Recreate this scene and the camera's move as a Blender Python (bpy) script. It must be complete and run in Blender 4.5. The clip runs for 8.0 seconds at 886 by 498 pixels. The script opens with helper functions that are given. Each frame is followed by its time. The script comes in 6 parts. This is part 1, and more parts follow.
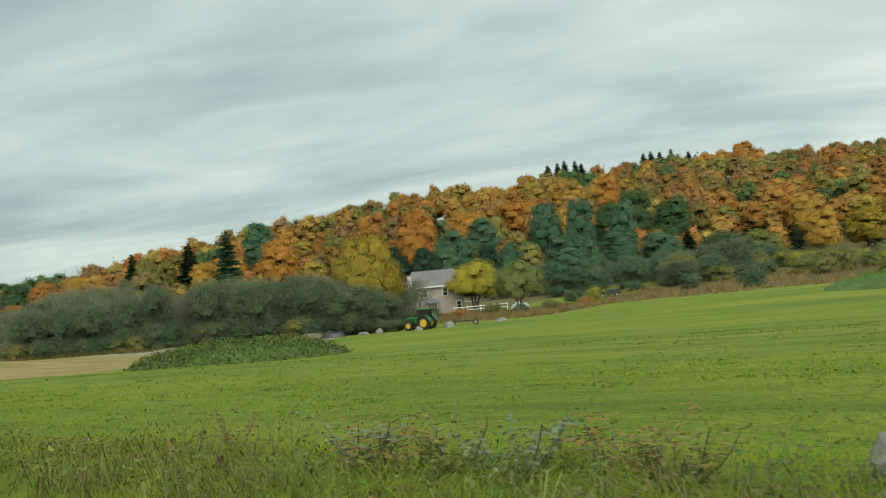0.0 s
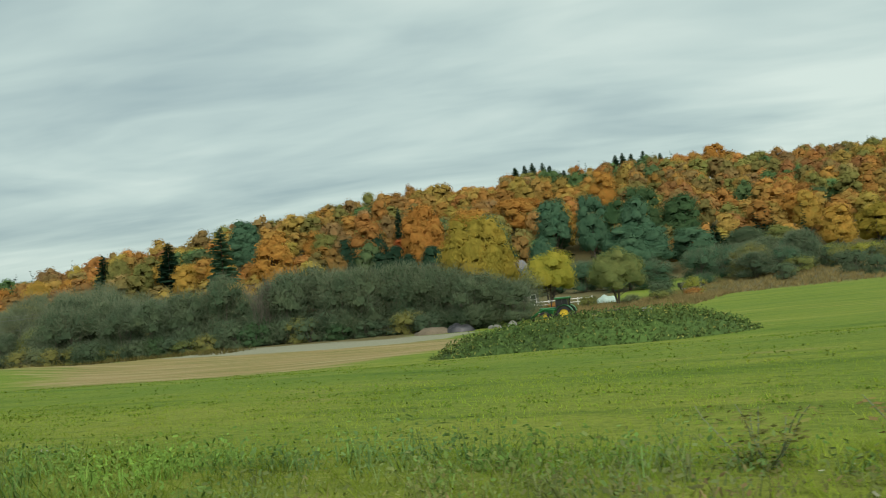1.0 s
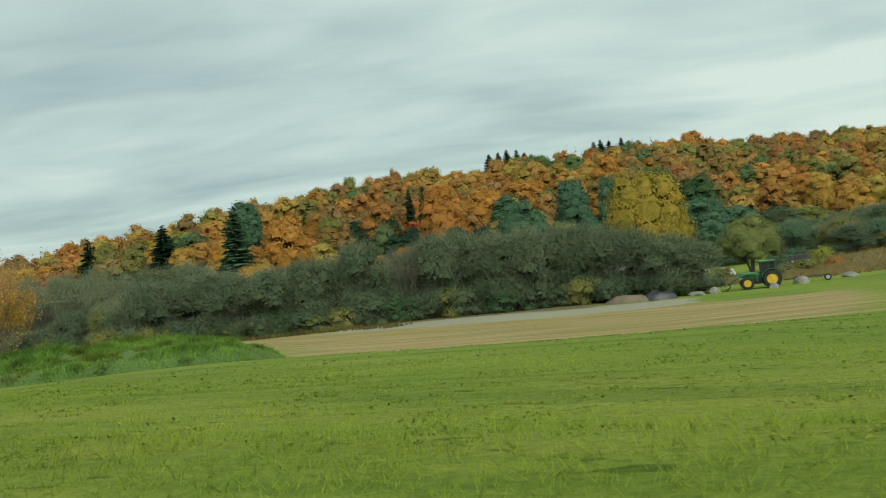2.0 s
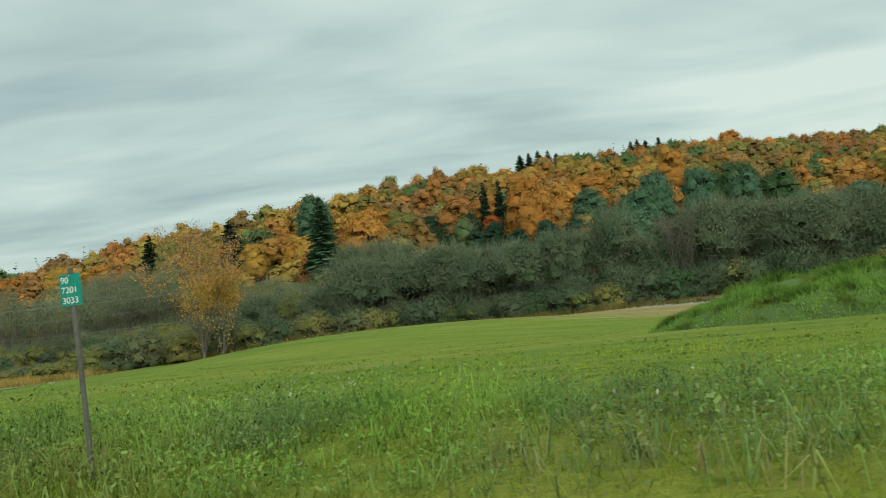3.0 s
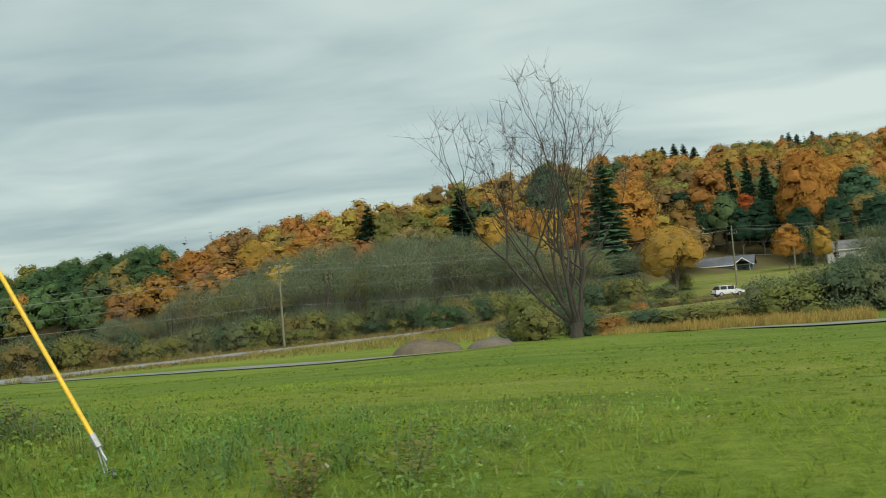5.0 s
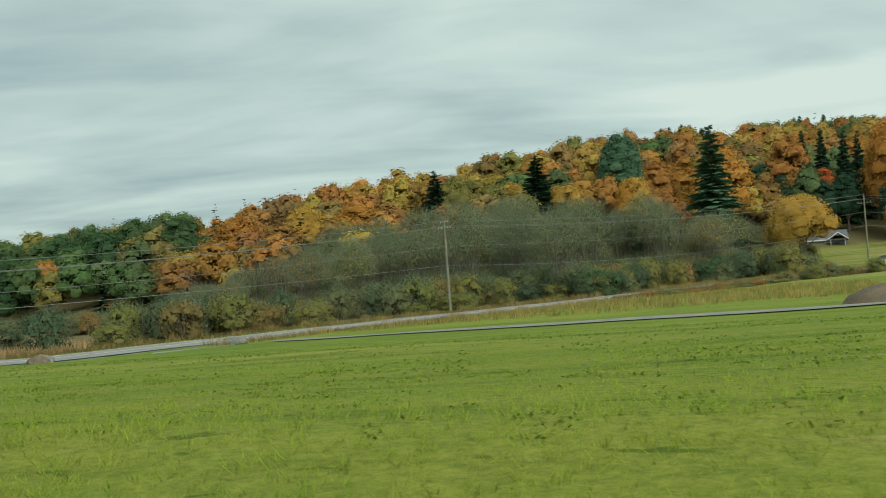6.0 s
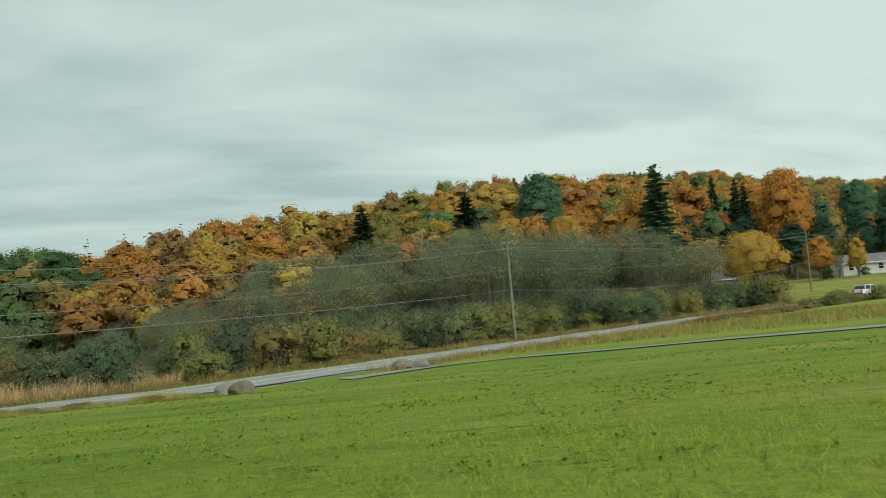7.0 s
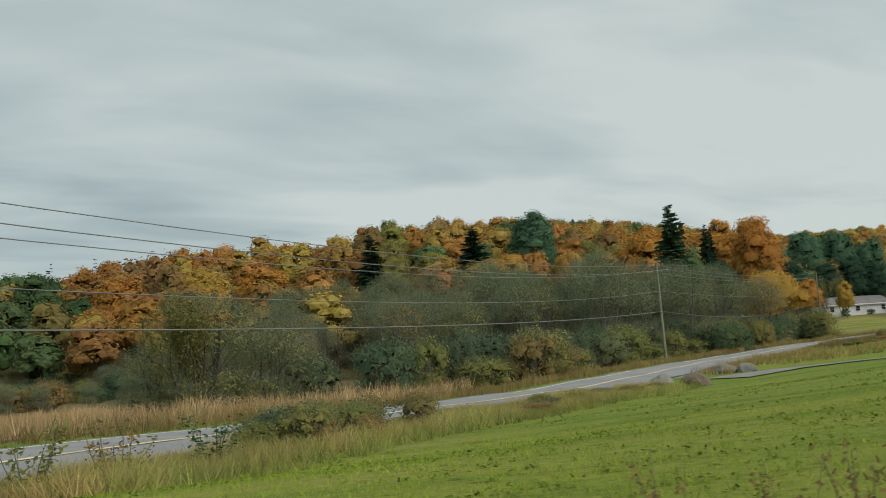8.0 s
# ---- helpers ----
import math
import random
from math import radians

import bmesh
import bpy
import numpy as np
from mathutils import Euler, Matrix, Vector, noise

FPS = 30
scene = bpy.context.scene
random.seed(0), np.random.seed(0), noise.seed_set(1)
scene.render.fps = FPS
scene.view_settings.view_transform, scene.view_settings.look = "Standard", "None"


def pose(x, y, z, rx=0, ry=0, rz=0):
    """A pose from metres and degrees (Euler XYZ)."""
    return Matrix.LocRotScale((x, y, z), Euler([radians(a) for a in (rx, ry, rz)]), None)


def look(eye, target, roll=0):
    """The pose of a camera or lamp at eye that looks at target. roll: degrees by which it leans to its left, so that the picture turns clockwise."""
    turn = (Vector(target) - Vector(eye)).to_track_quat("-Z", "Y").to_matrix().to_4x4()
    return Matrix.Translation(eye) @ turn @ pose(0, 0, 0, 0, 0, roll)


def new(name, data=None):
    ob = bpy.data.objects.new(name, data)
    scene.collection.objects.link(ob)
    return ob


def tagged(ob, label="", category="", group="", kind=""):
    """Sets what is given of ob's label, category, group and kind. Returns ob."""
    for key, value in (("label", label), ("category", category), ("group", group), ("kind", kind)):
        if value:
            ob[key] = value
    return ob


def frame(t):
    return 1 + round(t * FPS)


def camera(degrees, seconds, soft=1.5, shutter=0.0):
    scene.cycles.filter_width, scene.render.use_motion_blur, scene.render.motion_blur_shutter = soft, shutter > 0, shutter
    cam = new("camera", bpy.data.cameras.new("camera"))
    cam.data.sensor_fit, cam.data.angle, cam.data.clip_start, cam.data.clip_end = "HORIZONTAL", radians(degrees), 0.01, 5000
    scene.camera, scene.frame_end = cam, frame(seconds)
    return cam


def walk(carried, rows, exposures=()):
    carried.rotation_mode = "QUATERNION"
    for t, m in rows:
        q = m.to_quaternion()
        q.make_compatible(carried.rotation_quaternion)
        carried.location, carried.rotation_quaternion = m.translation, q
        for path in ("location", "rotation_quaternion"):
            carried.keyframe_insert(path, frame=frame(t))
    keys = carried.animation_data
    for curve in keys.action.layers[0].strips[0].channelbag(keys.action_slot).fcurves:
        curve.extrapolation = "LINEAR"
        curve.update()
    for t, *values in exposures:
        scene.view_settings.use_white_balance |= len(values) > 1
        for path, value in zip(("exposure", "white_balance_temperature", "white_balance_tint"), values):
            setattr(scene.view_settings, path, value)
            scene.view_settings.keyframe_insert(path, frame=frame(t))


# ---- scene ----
cam = camera(55.22, 8.0, soft=1.0, shutter=0.012)
PATH = [
    (0.0, 0.00, 0.00, 1.60, 34.85, 2.57, 5.05),
    (0.5, -14.48, -0.36, 1.37, 32.75, 2.54, 5.53),
    (1.0, -29.03, -0.68, 1.13, 29.64, 2.78, 5.54),
    (1.2, -34.87, -0.79, 1.03, 27.89, 2.57, 5.32),
    (2.3, -67.19, -1.27, 0.40, 24.38, 1.95, 6.01),
    (2.5, -73.10, -1.33, 0.27, 24.28, 1.96, 5.94),
    (3.0, -87.93, -1.45, -0.05, 23.37, 2.53, 6.16),
    (3.5, -102.83, -1.52, -0.40, 21.66, 3.18, 5.85),
    (4.0, -117.79, -1.55, -0.76, 20.25, 3.22, 4.74),
    (4.5, -132.83, -1.52, -1.15, 22.07, 3.45, 3.91),
    (5.0, -147.93, -1.45, -1.55, 24.71, 3.28, 4.51),
    (5.2, -153.99, -1.41, -1.72, 24.79, 2.72, 4.50),
    (6.3, -187.52, -1.03, -2.70, 17.59, 2.28, 3.58),
    (6.5, -193.66, -0.94, -2.89, 14.49, 2.67, 3.78),
    (7.0, -209.03, -0.68, -3.37, 7.14, 4.64, 4.15),
    (7.5, -224.48, -0.36, -3.88, 0.69, 6.68, 4.11),
    (8.0, -240.00, 0.00, -4.40, -2.28, 7.32, 3.53),
]
walk(cam, [(t, pose(x, y, z, 90 + p, r, w)) for t, x, y, z, w, p, r in PATH], exposures=[(0.0, 0.44, 6850, 9), (1.0, 0.38, 6700, 6), (2.5, 0.38, 6700, 4), (3.8, 0.42, 6700, 9), (4.5, 0.44, 6750, 16), (5.0, 0.32, 6650, 8), (5.2, 0.26, 6650, 5), (6.5, 0.40, 6700, 4), (7.2, 0.30, 6650, 4), (7.5, 0.25, 6600, 5), (8.0, 0.10, 6650, 15)])

# ---------------------------------------------------------------- sky, sun
def world_sky():
    w = bpy.data.worlds.new("overcast_sky")
    scene.world = w
    w.use_nodes = True
    nt = w.node_tree
    nt.nodes.clear()
    N = lambda k: nt.nodes.new(k)
    out, bg = N("ShaderNodeOutputWorld"), N("ShaderNodeBackground")
    sky = N("ShaderNodeTexSky")
    sky.sky_type, sky.sun_disc = "NISHITA", False
    sky.sun_elevation, sky.sun_rotation = radians(51), radians(136)
    sky.air_density, sky.dust_density = 1.0, 3.0
    dim = N("ShaderNodeMix"); dim.data_type, dim.blend_type = "RGBA", "MULTIPLY"
    dim.inputs[0].default_value = 1.0
    dim.inputs[7].default_value = (SKY_BLUE, SKY_BLUE, SKY_BLUE, 1)
    nt.links.new(sky.outputs[0], dim.inputs[6])
    # cloud deck: the view direction laid on a high flat layer
    tc, sep = N("ShaderNodeTexCoord"), N("ShaderNodeSeparateXYZ")
    nt.links.new(tc.outputs["Generated"], sep.inputs[0])
    lift = N("ShaderNodeMath"); lift.operation = "ADD"; lift.inputs[1].default_value = 0.12
    nt.links.new(sep.outputs[2], lift.inputs[0])
    floor_ = N("ShaderNodeMath"); floor_.operation = "MAXIMUM"; floor_.inputs[1].default_value = 0.06
    nt.links.new(lift.outputs[0], floor_.inputs[0])
    u, v = N("ShaderNodeMath"), N("ShaderNodeMath")
    u.operation = v.operation = "DIVIDE"
    for a, k in ((u, 0), (v, 1)):
        nt.links.new(sep.outputs[k], a.inputs[0]); nt.links.new(floor_.outputs[0], a.inputs[1])
    comb = N("ShaderNodeCombineXYZ")
    nt.links.new(u.outputs[0], comb.inputs[0]); nt.links.new(v.outputs[0], comb.inputs[1])
    facs = []
    for scale, stretch, turn, detail in ((0.8, 1.9, -18, 4), (2.0, 2.1, -20, 4), (0.4, 1.5, -14, 3)):
        way, mp = N("ShaderNodeMapping"), N("ShaderNodeMapping")
        way.inputs["Rotation"].default_value = (0, 0, radians(turn))
        mp.inputs["Scale"].default_value = (1, stretch, 1)
        mp.inputs["Location"].default_value = (1.7, 0.4, scale)
        nt.links.new(comb.outputs[0], way.inputs[0])
        nt.links.new(way.outputs[0], mp.inputs[0])
        n = N("ShaderNodeTexNoise")
        n.inputs["Scale"].default_value, n.inputs["Detail"].default_value = scale, detail
        n.inputs["Roughness"].default_value, n.inputs["Distortion"].default_value = 0.48, 0.6
        nt.links.new(mp.outputs[0], n.inputs[0])
        facs.append(n.outputs[0])
    def mixf(a, b, f):
        m = N("ShaderNodeMix"); m.data_type = "FLOAT"; m.inputs[0].default_value = f
        nt.links.new(a, m.inputs[2]); nt.links.new(b, m.inputs[3])
        return m.outputs[0]
    f = mixf(mixf(facs[0], facs[1], 0.25), facs[2], 0.4)
    ramp = N("ShaderNodeValToRGB")
    e = ramp.color_ramp.elements
    e[0].position, e[0].color = 0.33, CLOUD_DARK
    e[1].position, e[1].color = 0.60, CLOUD_LIGHT
    mid = e.new(0.47); mid.color = CLOUD_MID
    # the deck thins towards the side where the sun stands
    thin = N("ShaderNodeMath"); thin.operation = "MULTIPLY_ADD"; thin.inputs[1].default_value = 0.15
    nt.links.new(sep.outputs[0], thin.inputs[0]); nt.links.new(f, thin.inputs[2])
    add = N("ShaderNodeMath"); add.operation = "ADD"; add.inputs[1].default_value = 0.045
    nt.links.new(thin.outputs[0], add.inputs[0])
    nt.links.new(add.outputs[0], ramp.inputs[0])
    mix = N("ShaderNodeMix"); mix.data_type = "RGBA"; mix.inputs[0].default_value = 0.88
    nt.links.new(dim.outputs[2], mix.inputs[6]); nt.links.new(ramp.outputs[0], mix.inputs[7])
    nt.links.new(mix.outputs[2], bg.inputs[0])
    bg.inputs[1].default_value = SKY_STRENGTH
    nt.links.new(bg.outputs[0], out.inputs[0])


SKY_BLUE, SKY_STRENGTH = 0.10, 1.0
CLOUD_DARK, CLOUD_MID, CLOUD_LIGHT = (0.27, 0.36, 0.38, 1), (0.42, 0.52, 0.51, 1), (0.55, 0.64, 0.61, 1)
world_sky()
sun = new("sun", bpy.data.lights.new("sun", "SUN"))
sun.data.energy, sun.data.angle, sun.data.color = 2.2, radians(60), (1.0, 0.95, 0.87)
sun.matrix_world = look((42, -44, 75), (0, 0, 0))


# ---------------------------------------------------------------- materials
def material(name):
    m = bpy.data.materials.new(name)
    m.use_nodes = True
    return m, m.node_tree, m.node_tree.nodes["Principled BSDF"]


def ramp_node(nt, fac, stops):
    r = nt.nodes.new("ShaderNodeValToRGB")
    e = r.color_ramp.elements
    e[0].position, e[0].color = stops[0][0], (*stops[0][1], 1)
    e[1].position, e[1].color = stops[-1][0], (*stops[-1][1], 1)
    for p, c in stops[1:-1]:
        e.new(p).color = (*c, 1)
    nt.links.new(fac, r.inputs[0])
    return r.outputs[0]


def noise_node(nt, scale, detail=4, rough=0.55, coords="Object", stretch=(1, 1, 1), distort=0.0):
    tc, mp, n = nt.nodes.new("ShaderNodeTexCoord"), nt.nodes.new("ShaderNodeMapping"), nt.nodes.new("ShaderNodeTexNoise")
    mp.inputs["Scale"].default_value = stretch
    n.inputs["Scale"].default_value, n.inputs["Detail"].default_value = scale, detail
    n.inputs["Roughness"].default_value, n.inputs["Distortion"].default_value = rough, distort
    nt.links.new(tc.outputs[coords], mp.inputs[0])
    nt.links.new(mp.outputs[0], n.inputs[0])
    return n.outputs[0]


def mix_node(nt, a, b, fac, blend="MIX"):
    m = nt.nodes.new("ShaderNodeMix")
    m.data_type, m.blend_type = "RGBA", blend
    for sock, val in ((m.inputs[0], fac), (m.inputs[6], a), (m.inputs[7], b)):
        if isinstance(val, (int, float)):
            sock.default_value = val
        elif isinstance(val, tuple):
            sock.default_value = (*val, 1)
        else:
            nt.links.new(val, sock)
    return m.outputs[2]


def bump_node(nt, height, strength, dist, bsdf):
    b = nt.nodes.new("ShaderNodeBump")
    b.inputs["Strength"].default_value, b.inputs["Distance"].default_value = strength, dist
    nt.links.new(height, b.inputs["Height"])
    nt.links.new(b.outputs[0], bsdf.inputs["Normal"])


def plain(name, color, rough=0.6, metal=0.0, vary=0.18, scale=6.0, bump=0.0, coords="Object"):
    """A painted or plain surface with blotches and fine grain."""
    m, nt, p = material(name)
    dark = tuple(c * (1 - vary) for c in color)
    light = tuple(min(1, c * (1 + vary)) for c in color)
    big = ramp_node(nt, noise_node(nt, scale * 0.25, 3, coords=coords), ((0.3, dark), (0.7, light)))
    fine = ramp_node(nt, noise_node(nt, scale * 4, 5, coords=coords), ((0.3, (0.82,) * 3), (0.7, (1.12,) * 3)))
    nt.links.new(mix_node(nt, big, fine, 1.0, "MULTIPLY"), p.inputs["Base Color"])
    p.inputs["Roughness"].default_value, p.inputs["Metallic"].default_value = rough, metal
    if bump:
        bump_node(nt, noise_node(nt, scale * 5, 5, coords=coords), bump, 0.02, p)
    return m


def foliage(name, colors, through_=0.3, tinted=False):
    """Leaves: each leaf its own tone, each tree its own cast; light comes partly through."""
    m, nt, p = material(name)
    nt.nodes.remove(p)
    geo, info = nt.nodes.new("ShaderNodeNewGeometry"), nt.nodes.new("ShaderNodeObjectInfo")
    if tinted:
        at = nt.nodes.new("ShaderNodeAttribute")
        at.attribute_name = "tint"
        base = at.outputs["Color"]
    else:
        n = len(colors)
        base = ramp_node(nt, info.outputs["Random"], [(i / max(1, n - 1), c) for i, c in enumerate(colors)])
    leaf = ramp_node(nt, geo.outputs["Random Per Island"], ((0.0, (0.99, 1.0, 0.99)), (0.5, (1.07, 1.07, 1.07)), (1.0, (1.17, 1.15, 1.12))))
    col = mix_node(nt, base, leaf, 1.0, "MULTIPLY")
    blotch = ramp_node(nt, noise_node(nt, 0.5, 3, coords="Object"), ((0.3, (0.8, 0.9, 0.85)), (0.7, (1.15, 1.08, 1.0))))
    col = mix_node(nt, col, blotch, 1.0, "MULTIPLY")
    d, t, mx = nt.nodes.new("ShaderNodeBsdfDiffuse"), nt.nodes.new("ShaderNodeBsdfTranslucent"), nt.nodes.new("ShaderNodeMixShader")
    nt.links.new(col, d.inputs[0]); nt.links.new(col, t.inputs[0])
    mx.inputs[0].default_value = through_
    nt.links.new(d.outputs[0], mx.inputs[1]); nt.links.new(t.outputs[0], mx.inputs[2])
    nt.links.new(mx.outputs[0], nt.nodes["Material Output"].inputs[0])
    return m


def ground_material():
    """Mown meadow, dry patch, gravel and wood floor, laid out by the sheet's own 'zone' values."""
    m, nt, p = material("meadow_ground")
    at = nt.nodes.new("ShaderNodeAttribute"); at.attribute_name = "zone"
    sep = nt.nodes.new("ShaderNodeSeparateColor")
    nt.links.new(at.outputs["Color"], sep.inputs[0])
    big = noise_node(nt, 0.05, 4, coords="Object", stretch=(0.5, 1.6, 1))
    rows = noise_node(nt, 0.55, 4, coords="Object", stretch=(0.16, 1.7, 1), distort=0.3)
    flecks = noise_node(nt, 2.6, 3, 0.6, coords="Object", stretch=(0.5, 1.3, 1))
    patches = noise_node(nt, 0.35, 5, 0.65, coords="Object", stretch=(0.6, 1.3, 1))
    fine = noise_node(nt, 9.0, 6, 0.75, coords="Object", stretch=(0.8, 1.1, 1))
    grass = ramp_node(nt, big, ((0.3, (0.100, 0.160, 0.021)), (0.5, (0.138, 0.188, 0.026)), (0.7, (0.182, 0.214, 0.036))))
    grass = mix_node(nt, grass, ramp_node(nt, rows, ((0.34, (0.72, 0.80, 0.7)), (0.46, (0.98, 0.99, 0.97)), (0.7, (1.12, 1.07, 1.1)))), 1.0, "MULTIPLY")
    grass = mix_node(nt, grass, ramp_node(nt, patches, ((0.32, (0.78, 0.9, 0.8)), (0.5, (1.0, 1.0, 1.0)), (0.7, (1.12, 1.05, 1.1)))), 1.0, "MULTIPLY")
    grass = mix_node(nt, grass, ramp_node(nt, fine, ((0.28, (0.55, 0.64, 0.5)), (0.5, (1.0, 1.0, 1.0)), (0.72, (1.4, 1.3, 1.35)))), 1.0, "MULTIPLY")
    grass = mix_node(nt, grass, ramp_node(nt, flecks, ((0.30, (0.45, 0.56, 0.42)), (0.37, (0.95, 0.97, 0.95)), (0.62, (1.0, 1.0, 1.0)), (0.70, (1.14, 1.1, 1.15)))), 1.0, "MULTIPLY")
    dry = ramp_node(nt, rows, ((0.3, (0.13, 0.14, 0.045)), (0.45, (0.22, 0.19, 0.075)), (0.55, (0.26, 0.20, 0.095)), (0.7, (0.31, 0.265, 0.145))))
    dry = mix_node(nt, dry, ramp_node(nt, fine, ((0.3, (0.7, 0.7, 0.6)), (0.7, (1.2, 1.2, 1.2)))), 1.0, "MULTIPLY")
    gravel = ramp_node(nt, fine, ((0.3, (0.17, 0.175, 0.125)), (0.7, (0.28, 0.285, 0.205))))
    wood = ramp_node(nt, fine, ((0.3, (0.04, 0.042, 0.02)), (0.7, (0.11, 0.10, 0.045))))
    reed = ramp_node(nt, fine, ((0.3, (0.13, 0.11, 0.045)), (0.7, (0.24, 0.20, 0.09))))
    def edged(k, soft=0.22):
        s = nt.nodes.new("ShaderNodeMath"); s.operation = "ADD"
        nz = nt.nodes.new("ShaderNodeMath"); nz.operation = "MULTIPLY_ADD"
        nz.inputs[1].default_value, nz.inputs[2].default_value = 1.2, -1.2
        both = nt.nodes.new("ShaderNodeMath"); both.operation = "ADD"
        nt.links.new(rows, both.inputs[0]); nt.links.new(patches, both.inputs[1])
        nt.links.new(both.outputs[0], nz.inputs[0])
        nt.links.new(sep.outputs[k], s.inputs[0]); nt.links.new(nz.outputs[0], s.inputs[1])
        return ramp_node(nt, s.outputs[0], ((0.5 - soft, (0, 0, 0)), (0.5 + soft, (1, 1, 1))))
    col = mix_node(nt, grass, dry, edged(0, 0.3))
    col = mix_node(nt, col, gravel, edged(1, 0.12))
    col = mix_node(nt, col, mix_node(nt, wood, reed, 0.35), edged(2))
    nt.links.new(col, p.inputs["Base Color"])
    p.inputs["Roughness"].default_value = 0.95
    p.inputs["Specular IOR Level"].default_value = 0.15
    bump_node(nt, fine, 0.7, 0.08, p)
    return m


def asphalt_material():
    m, nt, p = material("worn_asphalt")
    c = ramp_node(nt, noise_node(nt, 0.5, 4, stretch=(1, 1, 1)), ((0.3, (0.17, 0.18, 0.185)), (0.7, (0.25, 0.26, 0.26))))
    f = ramp_node(nt, noise_node(nt, 40, 4), ((0.3, (0.75,) * 3), (0.7, (1.15,) * 3)))
    nt.links.new(mix_node(nt, c, f, 1.0, "MULTIPLY"), p.inputs["Base Color"])
    p.inputs["Roughness"].default_value = 0.85
    bump_node(nt, noise_node(nt, 60, 3), 0.4, 0.01, p)
    return m


def bark_material(name, a, b):
    m, nt, p = material(name)
    n = noise_node(nt, 3.0, 6, 0.65, stretch=(3, 3, 0.5))
    nt.links.new(ramp_node(nt, n, ((0.3, a), (0.7, b))), p.inputs["Base Color"])
    p.inputs["Roughness"].default_value = 0.9
    bump_node(nt, n, 0.6, 0.03, p)
    return m


def weathered_wood():
    m, nt, p = material("weathered_pole_wood")
    n = noise_node(nt, 2.0, 6, 0.6, stretch=(9, 9, 0.4))
    k = ramp_node(nt, noise_node(nt, 1.2, 3), ((0.35, (0.75, 0.75, 0.72)), (0.65, (1.1, 1.08, 1.0))))
    c = ramp_node(nt, n, ((0.25, (0.10, 0.105, 0.075)), (0.5, (0.185, 0.19, 0.14)), (0.75, (0.275, 0.28, 0.21))))
    nt.links.new(mix_node(nt, c, k, 1.0, "MULTIPLY"), p.inputs["Base Color"])
    p.inputs["Roughness"].default_value = 0.85
    bump_node(nt, n, 0.5, 0.015, p)
    return m


GROUND = ground_material()
ASPHALT = asphalt_material()
BARK = bark_material("grey_bark", (0.075, 0.062, 0.05), (0.17, 0.145, 0.12))
BARK_DARK = bark_material("dark_bark", (0.035, 0.03, 0.025), (0.09, 0.075, 0.06))
BARK_MID = bark_material("grey_brown_bark", (0.085, 0.072, 0.06), (0.19, 0.165, 0.14))
TWIGS = foliage("bare_twigs", ((0.1557, 0.187, 0.1284), (0.1764, 0.2028, 0.1371), (0.1453, 0.181, 0.1284)), 0.2)
ORANGE = foliage("orange_leaves", ((0.4085, 0.2, 0.055), (0.4515, 0.24, 0.0605), (0.3547, 0.1771, 0.055)))
RUST = foliage("rust_leaves", ((0.324, 0.1647, 0.055), (0.372, 0.183, 0.06), (0.288, 0.1525, 0.05)))
RED = foliage("coppery_red_leaves", ((0.432, 0.12, 0.04), (0.48, 0.156, 0.06)))
YELLOW = foliage("golden_leaves", ((0.4431, 0.2766, 0.066), (0.4328, 0.2873, 0.072), (0.4328, 0.2341, 0.054)))
LIME = foliage("yellow_green_leaves", ((0.3142, 0.311, 0.0644), (0.2513, 0.2632, 0.0572), (0.3561, 0.3229, 0.0572)))
OLIVE = foliage("olive_leaves", ((0.1908, 0.1989, 0.0665), (0.2171, 0.206, 0.0725), (0.171, 0.1989, 0.0665)))
HAZE = foliage("grey_olive_leaves", ((0.1474, 0.1692, 0.0912), (0.1615, 0.1768, 0.0935), (0.1357, 0.1641, 0.0889)), 0.3)
PINE_GREEN = foliage("pine_needles", ((0.076, 0.1501, 0.0949), (0.0883, 0.1643, 0.1006)), 0.3)
PALE_GREEN = foliage("pale_green_leaves", ((0.17, 0.20, 0.075), (0.18, 0.21, 0.08)))
TAN = foliage("tan_gold_leaves", ((0.46, 0.255, 0.085), (0.48, 0.275, 0.09)))
BRUSH = foliage("brown_brush_leaves", ((0.224, 0.171, 0.075), (0.2576, 0.1767, 0.075), (0.2016, 0.171, 0.07)))
WILLOW = foliage("ochre_willow_leaves", ((0.30, 0.235, 0.045), (0.31, 0.24, 0.05)))
GREEN = foliage("green_leaves", ((0.0551, 0.1129, 0.0539), (0.0734, 0.1264, 0.0599), (0.0505, 0.1039, 0.0539)))
SCRUB = foliage("dull_green_leaves", ((0.0819, 0.1252, 0.0749), (0.0983, 0.133, 0.0798), (0.0753, 0.1137, 0.0718)), 0.3)
NEEDLE = foliage("dark_needles", ((0.036, 0.078, 0.052), (0.046, 0.092, 0.058)), 0.3)
FOREST = foliage("mixed_autumn_leaves", (), 0.3, tinted=True)
BLADE = foliage("grass_blades", (), 0.32, tinted=True)
POLE_WOOD = weathered_wood()


# ---------------------------------------------------------------- the lie of the land
def step(a, b, v):
    t = np.clip((np.asarray(v, float) - a) / (b - a), 0, 1)
    return t * t * (3 - 2 * t)


SIDE_P, SIDE_D = (-248.4, 18.0), (0.5, 0.866)   # centre line of the side road


def side_road(x, y):
    """Distance along and across the side road (across > 0 on the field's side)."""
    dx, dy = x - SIDE_P[0], y - SIDE_P[1]
    s = dx * SIDE_D[0] + dy * SIDE_D[1]
    return s, dx * SIDE_D[1] - dy * SIDE_D[0] - bend(s)


